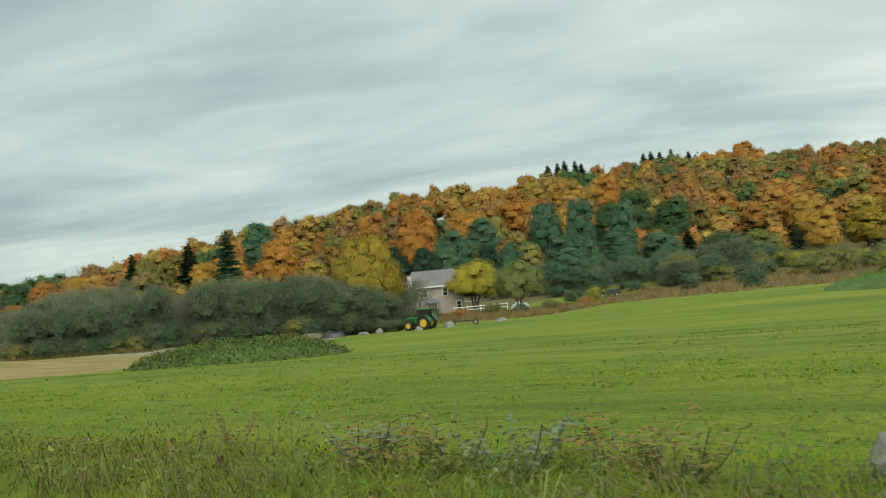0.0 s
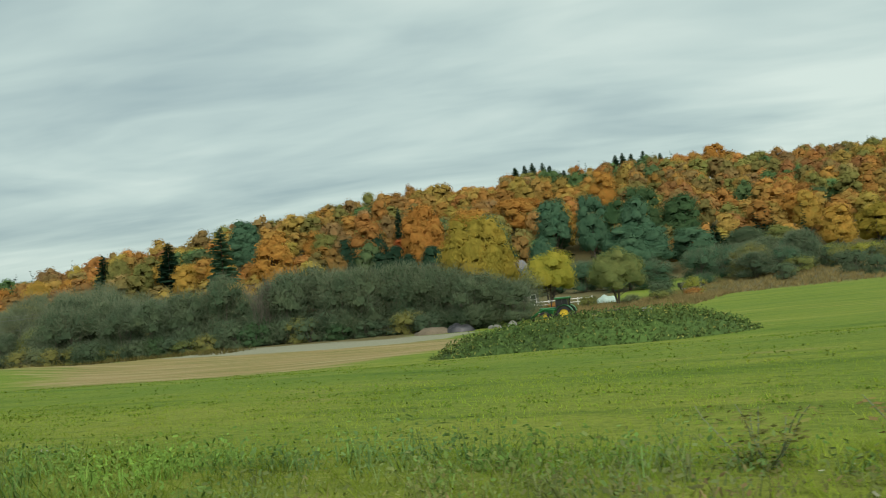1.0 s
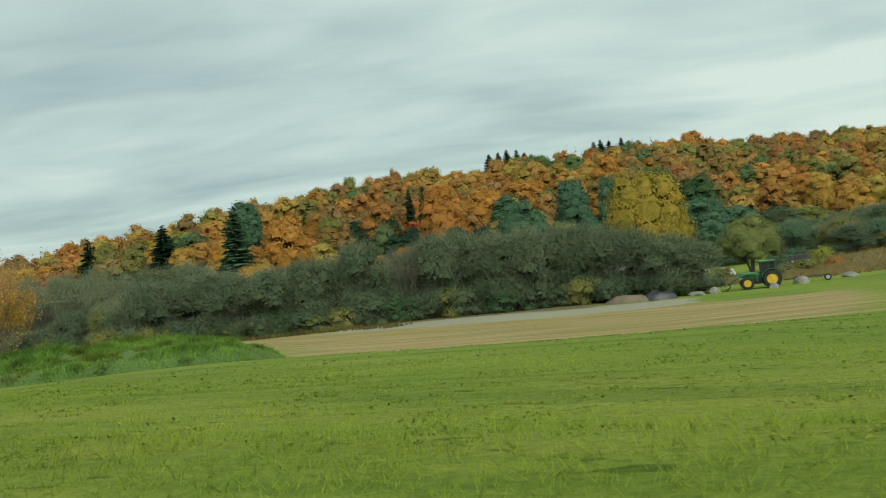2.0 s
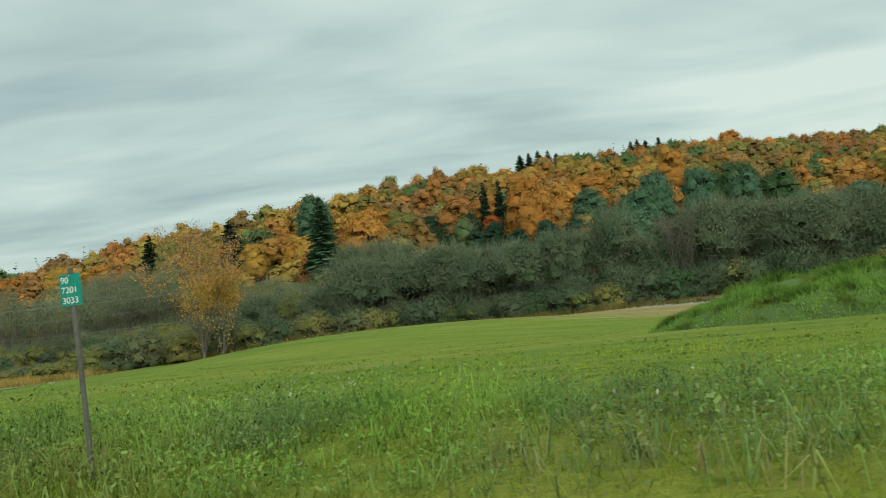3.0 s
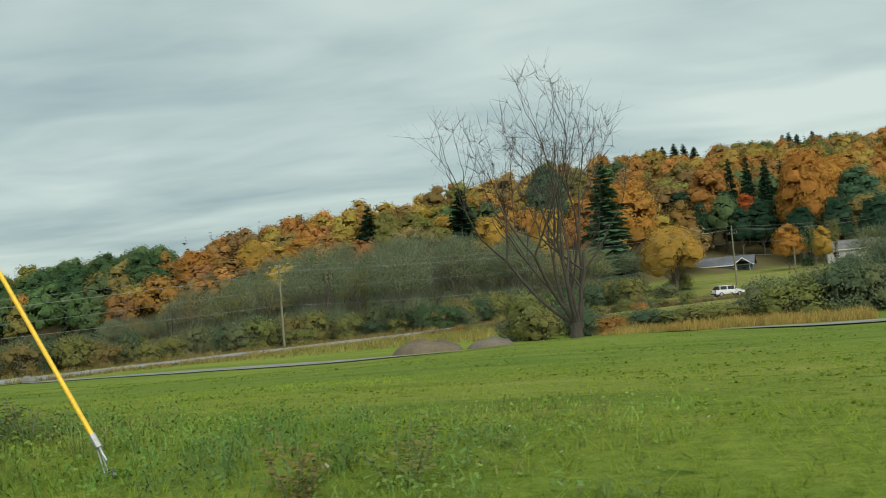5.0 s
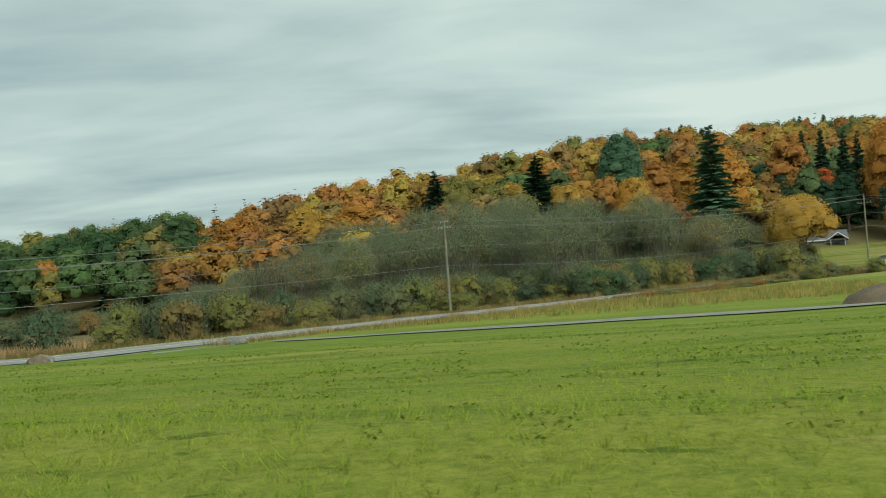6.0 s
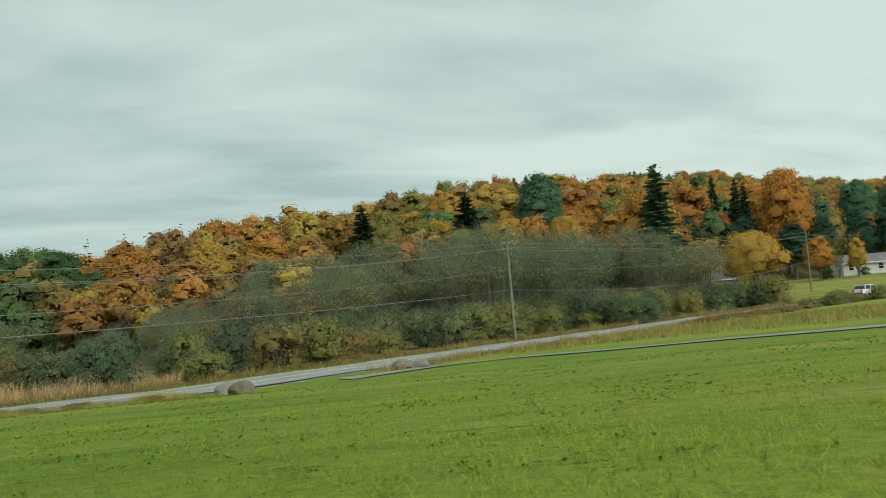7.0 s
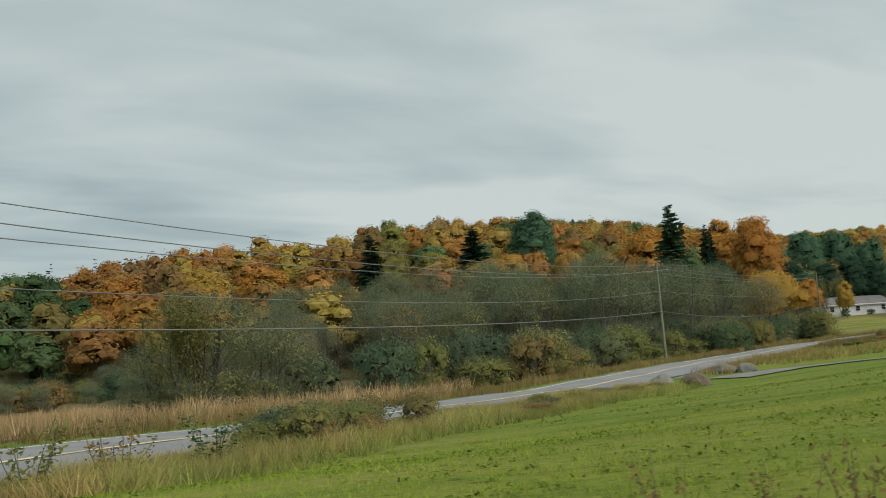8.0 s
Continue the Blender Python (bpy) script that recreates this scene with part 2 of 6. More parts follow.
def bend(s):
    """How far the side road has curved towards the farm after s metres."""
    d = np.clip(np.asarray(s, float) - 60, 0, None)
    return np.where(d < 90, 0.003 * d * d, 24.3 + 0.54 * (d - 90))


def foot(x):
    return np.clip(160 + 0.75 * (x + 200), 134, 300)


def ground(x, y):
    """Height of the land at x, y (arrays welcome)."""
    x, y = np.asarray(x, float), np.asarray(y, float)
    u = np.clip(-x / 240, 0, 1)
    eye = 1.6 + 2.34 * u * (1 - u)
    base = 0.025 * np.clip(x, -330, 120)
    ys = [-30, -9, 1.5, 3.2, 5.0, 12, 20, 35, 50, 58, 90, 130, 190]
    hs = [0.1, 0.35, 0.35, 0.42, 0.62, 0.46, 0.38, -0.40, -0.80, -0.95, -1.0, -0.6, 1.0]
    h = np.interp(y, ys, hs)
    near = 1 - step(4.5, 30, y)
    h = h + near * (eye - 1.6) * 0.8
    h = h - 0.55 * step(-105, -62, x) * step(20, 36, y) - 0.5 * step(-100, -55, x) * step(50, 90, y) * (1 - step(130, 200, y))
    h = h + 0.55 * np.exp(-((x + 158) ** 2 + (y - 34) ** 2) / 90)
    h = h - 0.40 * step(-76, -52, x) * step(3.2, 7, y) * (1 - step(20, 36, y))
    h = h + 1.25 * np.exp(-((x + 115) / 15) ** 2 - ((y - 49) / 13) ** 2)
    h = h + 2.0 * step(140, 182, y) * (1 - step(-140, -100, x)) * step(-260, -200, x)
    # the left end lies level with the side road
    along, across = side_road(x, y)
    road_z = np.interp(along, [-40, 0, 35, 83, 120, 140, 170, 260], [-5.75, -6.0, -6.7, -6.3, -5.4, -4.8, -4.2, -2.5])
    reach = np.interp(along, [0, 110, 150], [18, 16, 8.5])
    k = (1 - np.clip((np.abs(across) - 5.2) / (reach - 5.2), 0, 1)) * step(6, 14, y)
    k = k * k * (3 - 2 * k) * (1 - step(165, 200, along))
    z = base + h
    z = z * (1 - k) + road_z * k
    # the wooded hill
    s = np.maximum(0, y - foot(x))
    s = s * s / (s + 16)
    crest = np.interp(x, [-420, -320, -250, -200, -117, 40], [40, 52, 98, 150, 216, 252])
    s = np.where(s > 0.75 * crest, 0.75 * crest + 0.25 * crest * np.tanh((s - 0.75 * crest) / (0.25 * crest)), s)
    hill = 78 * (1 - np.exp(-s * 0.0042))
    z = z + hill
    # a knoll with conifers behind the crest
    z = z + np.interp(x, [-275, -240, -225, -208, -196, -163, -139, -115], [0, 26, 26, 21, 13, 11, 4, 0]) * np.exp(-((y - 440) / 20) ** 2)
    # gentle unevenness
    z = z + 0.05 * np.sin(x * 0.31 + y * 0.17) * np.sin(y * 0.23 - 0.4 * x * 0.21) * step(8, 16, y)
    return z


def gz(x, y):
    return float(ground(x, y))


def mesh_from(name, verts, faces, tint=None, smooth=False, normals=None, facing=None):
    """A mesh from arrays of corners and of equal-sided faces; tint: one colour a face; normals: soft shading for leaves."""
    verts, faces = np.asarray(verts, np.float32), np.asarray(faces, np.int32)
    me = bpy.data.meshes.new(name)
    n, k = faces.shape
    me.vertices.add(len(verts)); me.vertices.foreach_set("co", verts.ravel())
    me.loops.add(n * k); me.loops.foreach_set("vertex_index", faces.ravel())
    me.polygons.add(n); me.polygons.foreach_set("loop_start", np.arange(0, n * k, k, dtype=np.int32))
    if smooth:
        me.polygons.foreach_set("use_smooth", np.ones(n, bool))
    if tint is not None:
        at = me.attributes.new("tint", "FLOAT_COLOR", "FACE")
        at.data.foreach_set("color", np.concatenate([tint, np.ones((n, 1))], 1).astype(np.float32).ravel())
    me.update(calc_edges=True)
    if normals is not None:
        me.vertices.foreach_set("co", faced(verts, normals if facing is None else facing, faces.shape[1]).astype(np.float32).ravel())
        at = me.attributes.new("custom_normal", "FLOAT_VECTOR", "POINT")
        at.data.foreach_set("vector", np.asarray(normals, np.float32).ravel())
    return me


def faced(V, D, k=4):
    """Turns each leaf or blade (k corners) so that its face looks the way of D."""
    q, d = np.asarray(V).reshape(-1, k, 3), np.asarray(D).reshape(-1, k, 3)[:, 0]
    n = np.cross(q[:, 2] - q[:, 0], q[:, 3] - q[:, 1]) if k == 4 else np.cross(q[:, 1] - q[:, 0], q[:, 2] - q[:, 0])
    back = (n * d).sum(1) < 0
    q = np.where(back[:, None, None], q[:, ::-1], q)
    return q.reshape(-1, 3)


def soft_normals(rng, d, c, rough=0.2):
    """Four corner normals for each leaf: outward from its lobe and from the whole crown, a little ruffled and upward."""
    n = d * 0.4 + c * 0.8 + rng.normal(0, rough, d.shape) + np.array([0, 0, 0.3])
    n /= np.linalg.norm(n, axis=1)[:, None] + 1e-9
    return np.repeat(n, 4, 0)


def from_middle(P, L):
    """The way from the crown's middle through each point, as on a round dome."""
    lo, hi = (L[:, :3] - L[:, 3:]).min(0), (L[:, :3] + L[:, 3:]).max(0)
    mid = (lo + hi) / 2
    mid[2] = lo[2] + 0.38 * (hi[2] - lo[2])
    c = (P - mid) / ((hi - lo) / 2)
    return c / (np.linalg.norm(c, axis=-1, keepdims=True) + 1e-9)


def part(name, me, mat, parent=None, label=""):
    """Links a mesh (or a bmesh) as one object, under its thing."""
    if isinstance(me, bmesh.types.BMesh):
        bm, me = me, bpy.data.meshes.new(name)
        bm.to_mesh(me)
        bm.free()
    ob = new(name, me)
    if mat is not None:
        if len(me.materials) == 0:
            me.materials.append(mat)
        elif me.materials[0] is not mat:
            ob.material_slots[0].link = "OBJECT"
            ob.material_slots[0].material = mat
    if parent is not None:
        ob.parent = parent
    if label:
        ob["label"] = label
    return ob


def ground_sheet():
    xs = np.concatenate([np.linspace(-2600, -420, 30)[:-1], np.linspace(-420, -300, 40)[:-1], np.arange(-300, 40, 1.0),
                         np.linspace(40, 200, 30)[:-1], np.linspace(200, 2400, 26)])
    ys = np.concatenate([np.linspace(-2400, -40, 24)[:-1], np.linspace(-40, 2, 22)[:-1], np.arange(2, 24, 0.5), np.arange(24, 80, 1.0),
                         np.arange(80, 200, 3.0), np.arange(200, 520, 8.0), np.linspace(520, 2600, 26)])
    X, Y = np.meshgrid(xs, ys)
    Z = ground(X, Y)
    V = np.stack([X, Y, Z], -1).reshape(-1, 3)
    nx, ny = len(xs), len(ys)
    i = (np.arange(ny - 1)[:, None] * nx + np.arange(nx - 1)).ravel()
    F = np.stack([i, i + 1, i + nx + 1, i + nx], 1)
    me = mesh_from("ground", V, F, smooth=True)
    x, y = V[:, 0], V[:, 1]
    along, across = side_road(x, y)
    # dry mown patch behind the second mound
    edge = np.interp(x, [-130, -110, -100, -92, -84, -76, -68, -56], [56, 53, 50, 45, 38, 33, 34, 34])
    dry = step(edge - 9, edge + 8, y) * (1 - step(-60, -54, x)) * (1 - step(62, 70, y)) * step(-140, -124, x)
    dry = np.maximum(dry, 0.42 * step(92, 110, y) * (1 - step(-110, -90, x)))
    # grey gravel strip along the hedge
    gravel = step(60, 66, y) * (1 - step(76, 80, y)) * step(-106, -98, x) * (1 - step(-72, -66, x))
    # shoulder of the road
    gravel = np.maximum(gravel, (1 - step(2.2, 2.7, y)) * step(-14, -12, y))
    gravel = np.maximum(gravel, (1 - step(3.7, 4.2, np.abs(across))) * (y > 8) * (along < 200))
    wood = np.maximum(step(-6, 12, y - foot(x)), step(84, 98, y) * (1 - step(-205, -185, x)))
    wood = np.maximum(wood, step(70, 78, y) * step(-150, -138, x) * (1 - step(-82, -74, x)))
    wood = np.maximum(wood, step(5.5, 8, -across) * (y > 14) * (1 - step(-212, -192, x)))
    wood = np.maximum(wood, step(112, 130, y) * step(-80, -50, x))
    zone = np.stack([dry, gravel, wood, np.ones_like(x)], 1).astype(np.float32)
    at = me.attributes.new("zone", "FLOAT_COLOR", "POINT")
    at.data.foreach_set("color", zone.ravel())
    me.materials.append(GROUND)
    return tagged(new("ground", me), "mown green hay meadow with dry stubble and wood floor", "ground", kind="structure")


ground_sheet()


def ribbon(name, centre, width, mat, lift, label, category, draped=False):
    """A strip of paving that follows the land along a centre line of (x, y) points."""
    c = np.array(centre, float)
    d = np.gradient(c, axis=0)
    d /= np.linalg.norm(d, axis=1)[:, None]
    n = np.stack([-d[:, 1], d[:, 0]], 1)
    offs = np.linspace(-0.5, 0.5, 5) * width
    P = c[:, None, :] + n[:, None, :] * offs[None, :, None]
    mid = ground(c[:, 0], c[:, 1])
    lie = ground(P[..., 0], P[..., 1])
    Z = (lie if draped else np.maximum(lie, mid[:, None])) + lift
    V = np.concatenate([P, Z[..., None]], -1).reshape(-1, 3)
    k = len(offs)
    i = (np.arange(len(c) - 1)[:, None] * k + np.arange(k - 1)).ravel()
    F = np.stack([i, i + 1, i + k + 1, i + k], 1)
    me = mesh_from(name, V, F, smooth=True)
    me.materials.append(mat)
    return tagged(new(name, me), label, category, kind="structure")


PAINT_YELLOW = plain("road_paint_yellow", (0.60, 0.52, 0.27), 0.7, vary=0.25, scale=3)
PAINT_WHITE = plain("road_paint_white", (0.70, 0.70, 0.66), 0.7, vary=0.2, scale=3)
GRAVEL = plain("driveway_gravel", (0.185, 0.188, 0.17), 0.95, vary=0.25, scale=3, bump=0.5)
ribbon("road", [(x, -1.6) for x in np.arange(-420, 160, 4.0)], 7.6, ASPHALT, 0.03, "grey asphalt country road with worn surface", "road")
ribbon("road_edge_line", [(x, 1.65) for x in np.arange(-420, 160, 4.0)], 0.12, PAINT_WHITE, 0.036, "white painted edge line on the asphalt", "road line")
def side(s, o):
    o = o + bend(s)
    return SIDE_P[0] + SIDE_D[0] * s + SIDE_D[1] * o, SIDE_P[1] + SIDE_D[1] * s - SIDE_D[0] * o


ribbon("side_road", [side(s, 0) for s in np.arange(-10, 205, 3.0)], 7.0, ASPHALT, 0.05, "pale grey asphalt side road between grass verges", "road")
ribbon("centre_line", [side(s, 0.0) for s in np.arange(-8, 205, 3.0)], 0.28, PAINT_YELLOW, 0.066, "yellow centre line on the side road", "road line")
ribbon("edge_line", [side(s, -3.1) for s in np.arange(-8, 205, 3.0)], 0.12, PAINT_WHITE, 0.058, "white edge line on the side road", "road line")
DRIVE = [(-221.5, 49.5), (-216.5, 52.3), (-209, 50.5), (-202.5, 48.5), (-193, 48.5), (-183, 44.8), (-172, 43.5), (-160, 42), (-149, 40.5), (-138, 45), (-127, 54), (-118, 60), (-108, 64)]
drive = np.array(DRIVE)
tt = np.linspace(0, len(drive) - 1, 70)
ribbon("driveway", [(np.interp(t, range(len(drive)), drive[:, 0]), np.interp(t, range(len(drive)), drive[:, 1])) for t in tt], 3.4, GRAVEL, 0.06,
       "grey gravel farm lane along the meadow", "driveway", draped=True)


# ---------------------------------------------------------------- foliage builders


def cards(centres, size, rng, up=0.0, out=None, slim=0.6):
    """Four-cornered leaf clumps, one for each centre, turned at random (or facing out, lightly)."""
    n = len(centres)
    a = rng.normal(size=(n, 3))
    if out is not None:
        a = a * 0.75 + out
    a[:, 2] += up
    a /= np.linalg.norm(a, axis=1)[:, None] + 1e-9
    b = np.cross(a, rng.normal(size=(n, 3)))
    b /= np.linalg.norm(b, axis=1)[:, None] + 1e-9
    c = np.cross(a, b)
    s = (np.asarray(size) * rng.uniform(0.6, 1.35, n))[:, None]
    b, c = b * s * 0.5, c * s * 0.5 * slim
    k = rng.uniform(0.1, 0.6, (n, 1))
    V = np.stack([centres - b, centres - b * k + c, centres + b, centres + b * k - c], 1).reshape(-1, 3)
    return V, np.arange(4 * n).reshape(-1, 4)


def lobes(rng, h, r, low, n, lump=1.0):
    """Centres and radii of the clumps that make up a domed broadleaf crown."""
    mid = low + (h - low) * 0.45
    out = []
    for i in range(n):
        c = 1 - 1.55 * (i + 0.5) / n                       # from the top down past the waist
        w = math.sqrt(max(0.0, 1 - c * c))
        a = i * 2.4 + rng.uniform(-0.4, 0.4)
        rad = r * rng.uniform(0.32, 0.5) * lump
        k = rng.uniform(0.82, 1.08)
        d = max(0.0, r * k - rad) * w
        z = mid + c * k * ((h - mid) if c > 0 else (mid - low)) - 0.86 * rad * c
        out.append((math.cos(a) * d, math.sin(a) * d, z, rad))
    return np.array(out)


def crown_points(rng, L, count, tight=0.62):
    """Points on the outer skin of the lobes, none of them buried in a neighbour, and their outward ways."""
    w = L[:, 3] ** 2
    P, D, have = [], [], 0
    for _ in range(6):
        pick = rng.choice(len(L), count * 2, p=w / w.sum())
        d = rng.normal(size=(count * 2, 3))
        d /= np.linalg.norm(d, axis=1)[:, None]
        d[:, 2] = np.where(d[:, 2] < -0.5, -d[:, 2], d[:, 2])
        p = L[pick, :3] + d * (L[pick, 3] * rng.uniform(tight, 1.1, count * 2))[:, None] * np.array([1, 1, 0.86])
        far = np.linalg.norm((p[:, None] - L[None, :, :3]) / np.array([1, 1, 0.86]), axis=2) / L[None, :, 3]
        far[np.arange(len(p)), pick] = 9
        k = far.min(1) > 0.6
        P.append(p[k]); D.append(d[k]); have += k.sum()
        if have >= count:
            break
    return np.concatenate(P)[:count], np.concatenate(D)[:count]


def tube(path, radii, sides=6):
    """A tapered limb along a path."""
    path = np.asarray(path, float)
    V, F = [], []
    d = np.gradient(path, axis=0)
    d /= np.linalg.norm(d, axis=1)[:, None] + 1e-9
    ref = np.array([0.3, 1.0, 0.1])
    for p, t, r in zip(path, d, radii):
        a = np.cross(t, ref); a /= np.linalg.norm(a) + 1e-9
        b = np.cross(t, a)
        ang = np.arange(sides) * 2 * math.pi / sides
        V.append(p + r * (np.cos(ang)[:, None] * a + np.sin(ang)[:, None] * b))
    n = len(path)
    for i in range(n - 1):
        for j in range(sides):
            k = (j + 1) % sides
            F.append((i * sides + j, i * sides + k, (i + 1) * sides + k, (i + 1) * sides + j))
    return np.concatenate(V), np.array(F)


def joined(pieces):
    V, F, o = [], [], 0
    for v, f in pieces:
        V.append(v); F.append(f + o); o += len(v)
    return np.concatenate(V), np.concatenate(F)


def limb(rng, start, way, length, bend=0.25, n=5, rise=0.15):
    p, w = np.array(start, float), np.array(way, float)
    out = [p.copy()]
    for _ in range(n - 1):
        w = w + rng.normal(0, bend, 3) * 0.4
        w[2] += rise
        w /= np.linalg.norm(w)
        p = p + w * length / (n - 1)
        out.append(p.copy())
    return np.array(out), w


def trunk_mesh(rng, h, r, low, thick, L=None, stems=1):
    """Trunk with limbs that reach into the crown's clumps."""
    P = []
    for s in range(stems):
        lean = np.array([rng.normal(0, 0.05), rng.normal(0, 0.05), 1.0]) + (0 if stems == 1 else np.array([math.cos(s * 2.3), math.sin(s * 2.3), 0]) * 0.22)
        path, _ = limb(rng, (0, 0, -0.4), lean, h * 0.78, 0.08, 7, 0.05)
        P.append(tube(path, np.linspace(thick, thick * 0.18, 7), 7))
        if L is not None:
            for x, y, z, rad in L[s::stems]:
                k = np.clip(0.55 * z / (h * 0.78), 0.12, 0.85) * 6
                a = np.array([np.interp(k, range(7), path[:, j]) for j in range(3)])
                m = (a + np.array([x, y, z])) / 2 + np.array([0, 0, -0.08 * rad])
                P.append(tube([a, m, (x, y, z)], [thick * 0.3, thick * 0.2, thick * 0.07], 4))
    return joined(P)


def round_quads(n=2):
    """Corner directions of a rounded lump built of 6 n x n quads."""
    out = []
    for ax in range(3):
        for sg in (-1.0, 1.0):
            for i in range(n):
                for j in range(n):
                    q = []
                    for a, b in ((i, j), (i + 1, j), (i + 1, j + 1), (i, j + 1)):
                        p = np.zeros(3)
                        p[ax], p[(ax + 1) % 3], p[(ax + 2) % 3] = sg, math.tan((2 * a / n - 1) * 0.785), math.tan((2 * b / n - 1) * 0.785)
                        q.append(p / np.linalg.norm(p))
                    out.append(q)
    return np.array(out)


LUMP = round_quads(2)


def cores(rng, L, k):
    """The dense uneven leaf mass inside each clump of a crown, with soft normals."""
    V, N = [], []
    for x, y, z, rad in L:
        w = rng.normal(0, 2.6, (3, 3))
        f = 1 + 0.12 * np.sin(LUMP @ w.T + rng.uniform(0, 6, 3)).sum(-1, keepdims=True)
        p = np.array([x, y, z]) + LUMP * f * rad * k * np.array([1, 1, 0.86])
        n = LUMP * 0.4 + from_middle(p, L) * 0.8 + np.array([0, 0, 0.3])
        V.append(p); N.append(n / np.linalg.norm(n, axis=-1, keepdims=True))
    return np.concatenate(V).reshape(-1, 3), np.concatenate(N).reshape(-1, 3)


def leafy(rng, L, P, d, leaf, face, fill=0.62):
    """Small leaf sprays round the dense mass of the crown: corners, faces, normals."""
    c = from_middle(P, L)
    V, F = cards(P, leaf, rng, out=(d * 0.5 + c * 0.6 + np.array([0, 0, 0.2])) * face, slim=0.72)
    N = soft_normals(rng, d, c)
    if fill:
        v, n = cores(rng, L, fill)
        V, N = np.concatenate([V, v]), np.concatenate([N, n])
    return V, np.arange(len(V)).reshape(-1, 4), N


def broadleaf(rng, h=16.0, r=5.0, low=3.0, count=4200, leaf=0.38, nl=15, thick=0.28, stems=1, face=2.2, lump=1.0, fill=0.62):
    L = lobes(rng, h, r, low, nl, lump)
    P, d = crown_points(rng, L, count)
    return trunk_mesh(rng, h, r, low, thick, L, stems), leafy(rng, L, P, d, leaf, face, fill)


def conifer(rng, h=18.0, r=3.4, levels=22, per=11, low=1.0, narrow=1.0):
    """Spruce: whorls of drooping sprays on a straight stem."""
    path = np.array([(0, 0, -0.4), (0.03, 0.02, h * 0.5), (0, 0, h)])
    tr = tube(path, [0.24, 0.14, 0.03], 7)
    C, S, O = [], [], []
    V, F, o = [], [], 0
    for i in range(levels):
        f = i / (levels - 1)
        z = low + (h - low) * f ** 0.92 + rng.uniform(-0.16, 0.16) * (1 - f)
        ln = r * (1 - f) ** (0.85 * narrow) * rng.uniform(0.82, 1.12) + 0.18
        m = max(4, int(per * (1 - 0.5 * f)))
        for j in range(m):
            a = 2 * math.pi * (j + rng.uniform(-0.3, 0.3)) / m + i * 0.7
            l2 = ln * rng.uniform(0.5, 1.12)
            droop = -0.32 + 0.5 * f + rng.uniform(-0.08, 0.08)
            q = np.array([math.cos(a), math.sin(a), droop])
            t = np.array([-math.sin(a), math.cos(a), 0])
            z0 = np.array([0, 0, min(h, z + rng.uniform(-1.0, 1.0) * (h - low) / levels * 2.6)])
            for k0, k1, wid in ((0.05, 0.6, 0.30), (0.42, 0.85, 0.26), (0.7, 1.05, 0.16)):
                w = wid * l2 * rng.uniform(0.6, 1.1) + 0.10
                e0, e1 = z0 + q * l2 * k0, z0 + q * l2 * k1 + np.array([0, 0, -0.10 * l2 * k1])
                V.append(np.array([e0, (e0 + e1) / 2 + t * w, e1, (e0 + e1) / 2 - t * w + np.array([0, 0, -0.12 * w])]))
                F.append(np.arange(4) + o); o += 4
                V.append(np.array([e0, (e0 + e1) / 2 + np.array([0, 0, 0.18 * w]), e1, (e0 + e1) / 2 + np.array([0, 0, -0.8 * w])]))
                F.append(np.arange(4) + o); o += 4
    return tr, (np.concatenate(V), np.array(F))


def twig_cloud(rng, P, d, length, width):
    """Thin bare twigs: long slim slivers at the points, running mostly outward and up."""
    n = len(P)
    w = d * 0.8 + rng.normal(0, 0.45, (n, 3)); w[:, 2] += 0.55
    w /= np.linalg.norm(w, axis=1)[:, None]
    s = np.cross(w, rng.normal(size=(n, 3))); s /= np.linalg.norm(s, axis=1)[:, None]
    ln = (length * rng.uniform(0.5, 1.4, n))[:, None]
    V = np.stack([P - s * width, P + s * width, P + w * ln + s * width * 0.3, P + w * ln - s * width * 0.3], 1).reshape(-1, 3)
    return V, np.arange(4 * n).reshape(-1, 4)


def scrub_tree(rng, h=7.0, r=3.4, leaves=900, twigs=700, leaf=0.34, low=0.3, stems=4, fill=0.8, twig=0.9, thick=0.11):
    L = lobes(rng, h, r, low, 17)
    L[-6:, 2] = rng.uniform(0.1, 0.3, 6) * h
    P, d = crown_points(rng, L, leaves, 0.4)
    Q, e = crown_points(rng, L, twigs, 0.45)
    return trunk_mesh(rng, h, r, low, thick, L, stems), leafy(rng, L, P, d, leaf, 1.8, fill), twig_cloud(rng, Q * np.array([0.95, 0.95, 0.97]), e, twig, 0.014)


class Kind:
    """A few variants of one kind of tree, shared by all its copies."""

    def __init__(self, name, make, n, h, r):
        self.h, self.r, self.sets = h, r, []
        for i in range(n):
            rng = np.random.default_rng(100 + 17 * i + len(name))
            self.sets.append([mesh_from(name + "_" + nm, q[0], q[1], smooth=(nm == "trunk"), normals=q[2] if len(q) > 2 else None) for nm, q in zip(("trunk", "crown", "twigs"), make(rng))])
        self.i = 0

    def plant(self, name, x, y, h, r, mat, bark, label, group="", sink=0.15, z=None, turn=None):
        me = self.sets[self.i % len(self.sets)]
        self.i += 1
        root = new(name)
        root.location = (x, y, (gz(x, y) if z is None else z) - sink)
        root.rotation_euler = (0, 0, (self.i * 2.399) % 6.283 if turn is None else turn)
        root.scale = (r / self.r, r / self.r, h / self.h)
        part("trunk", me[0], bark, root)
        part("crown", me[1], mat, root)
        if len(me) > 2:
            part("twig_haze", me[2], TWIGS, root)["kind"] = "stuff"
        return tagged(root, label, "tree", group)


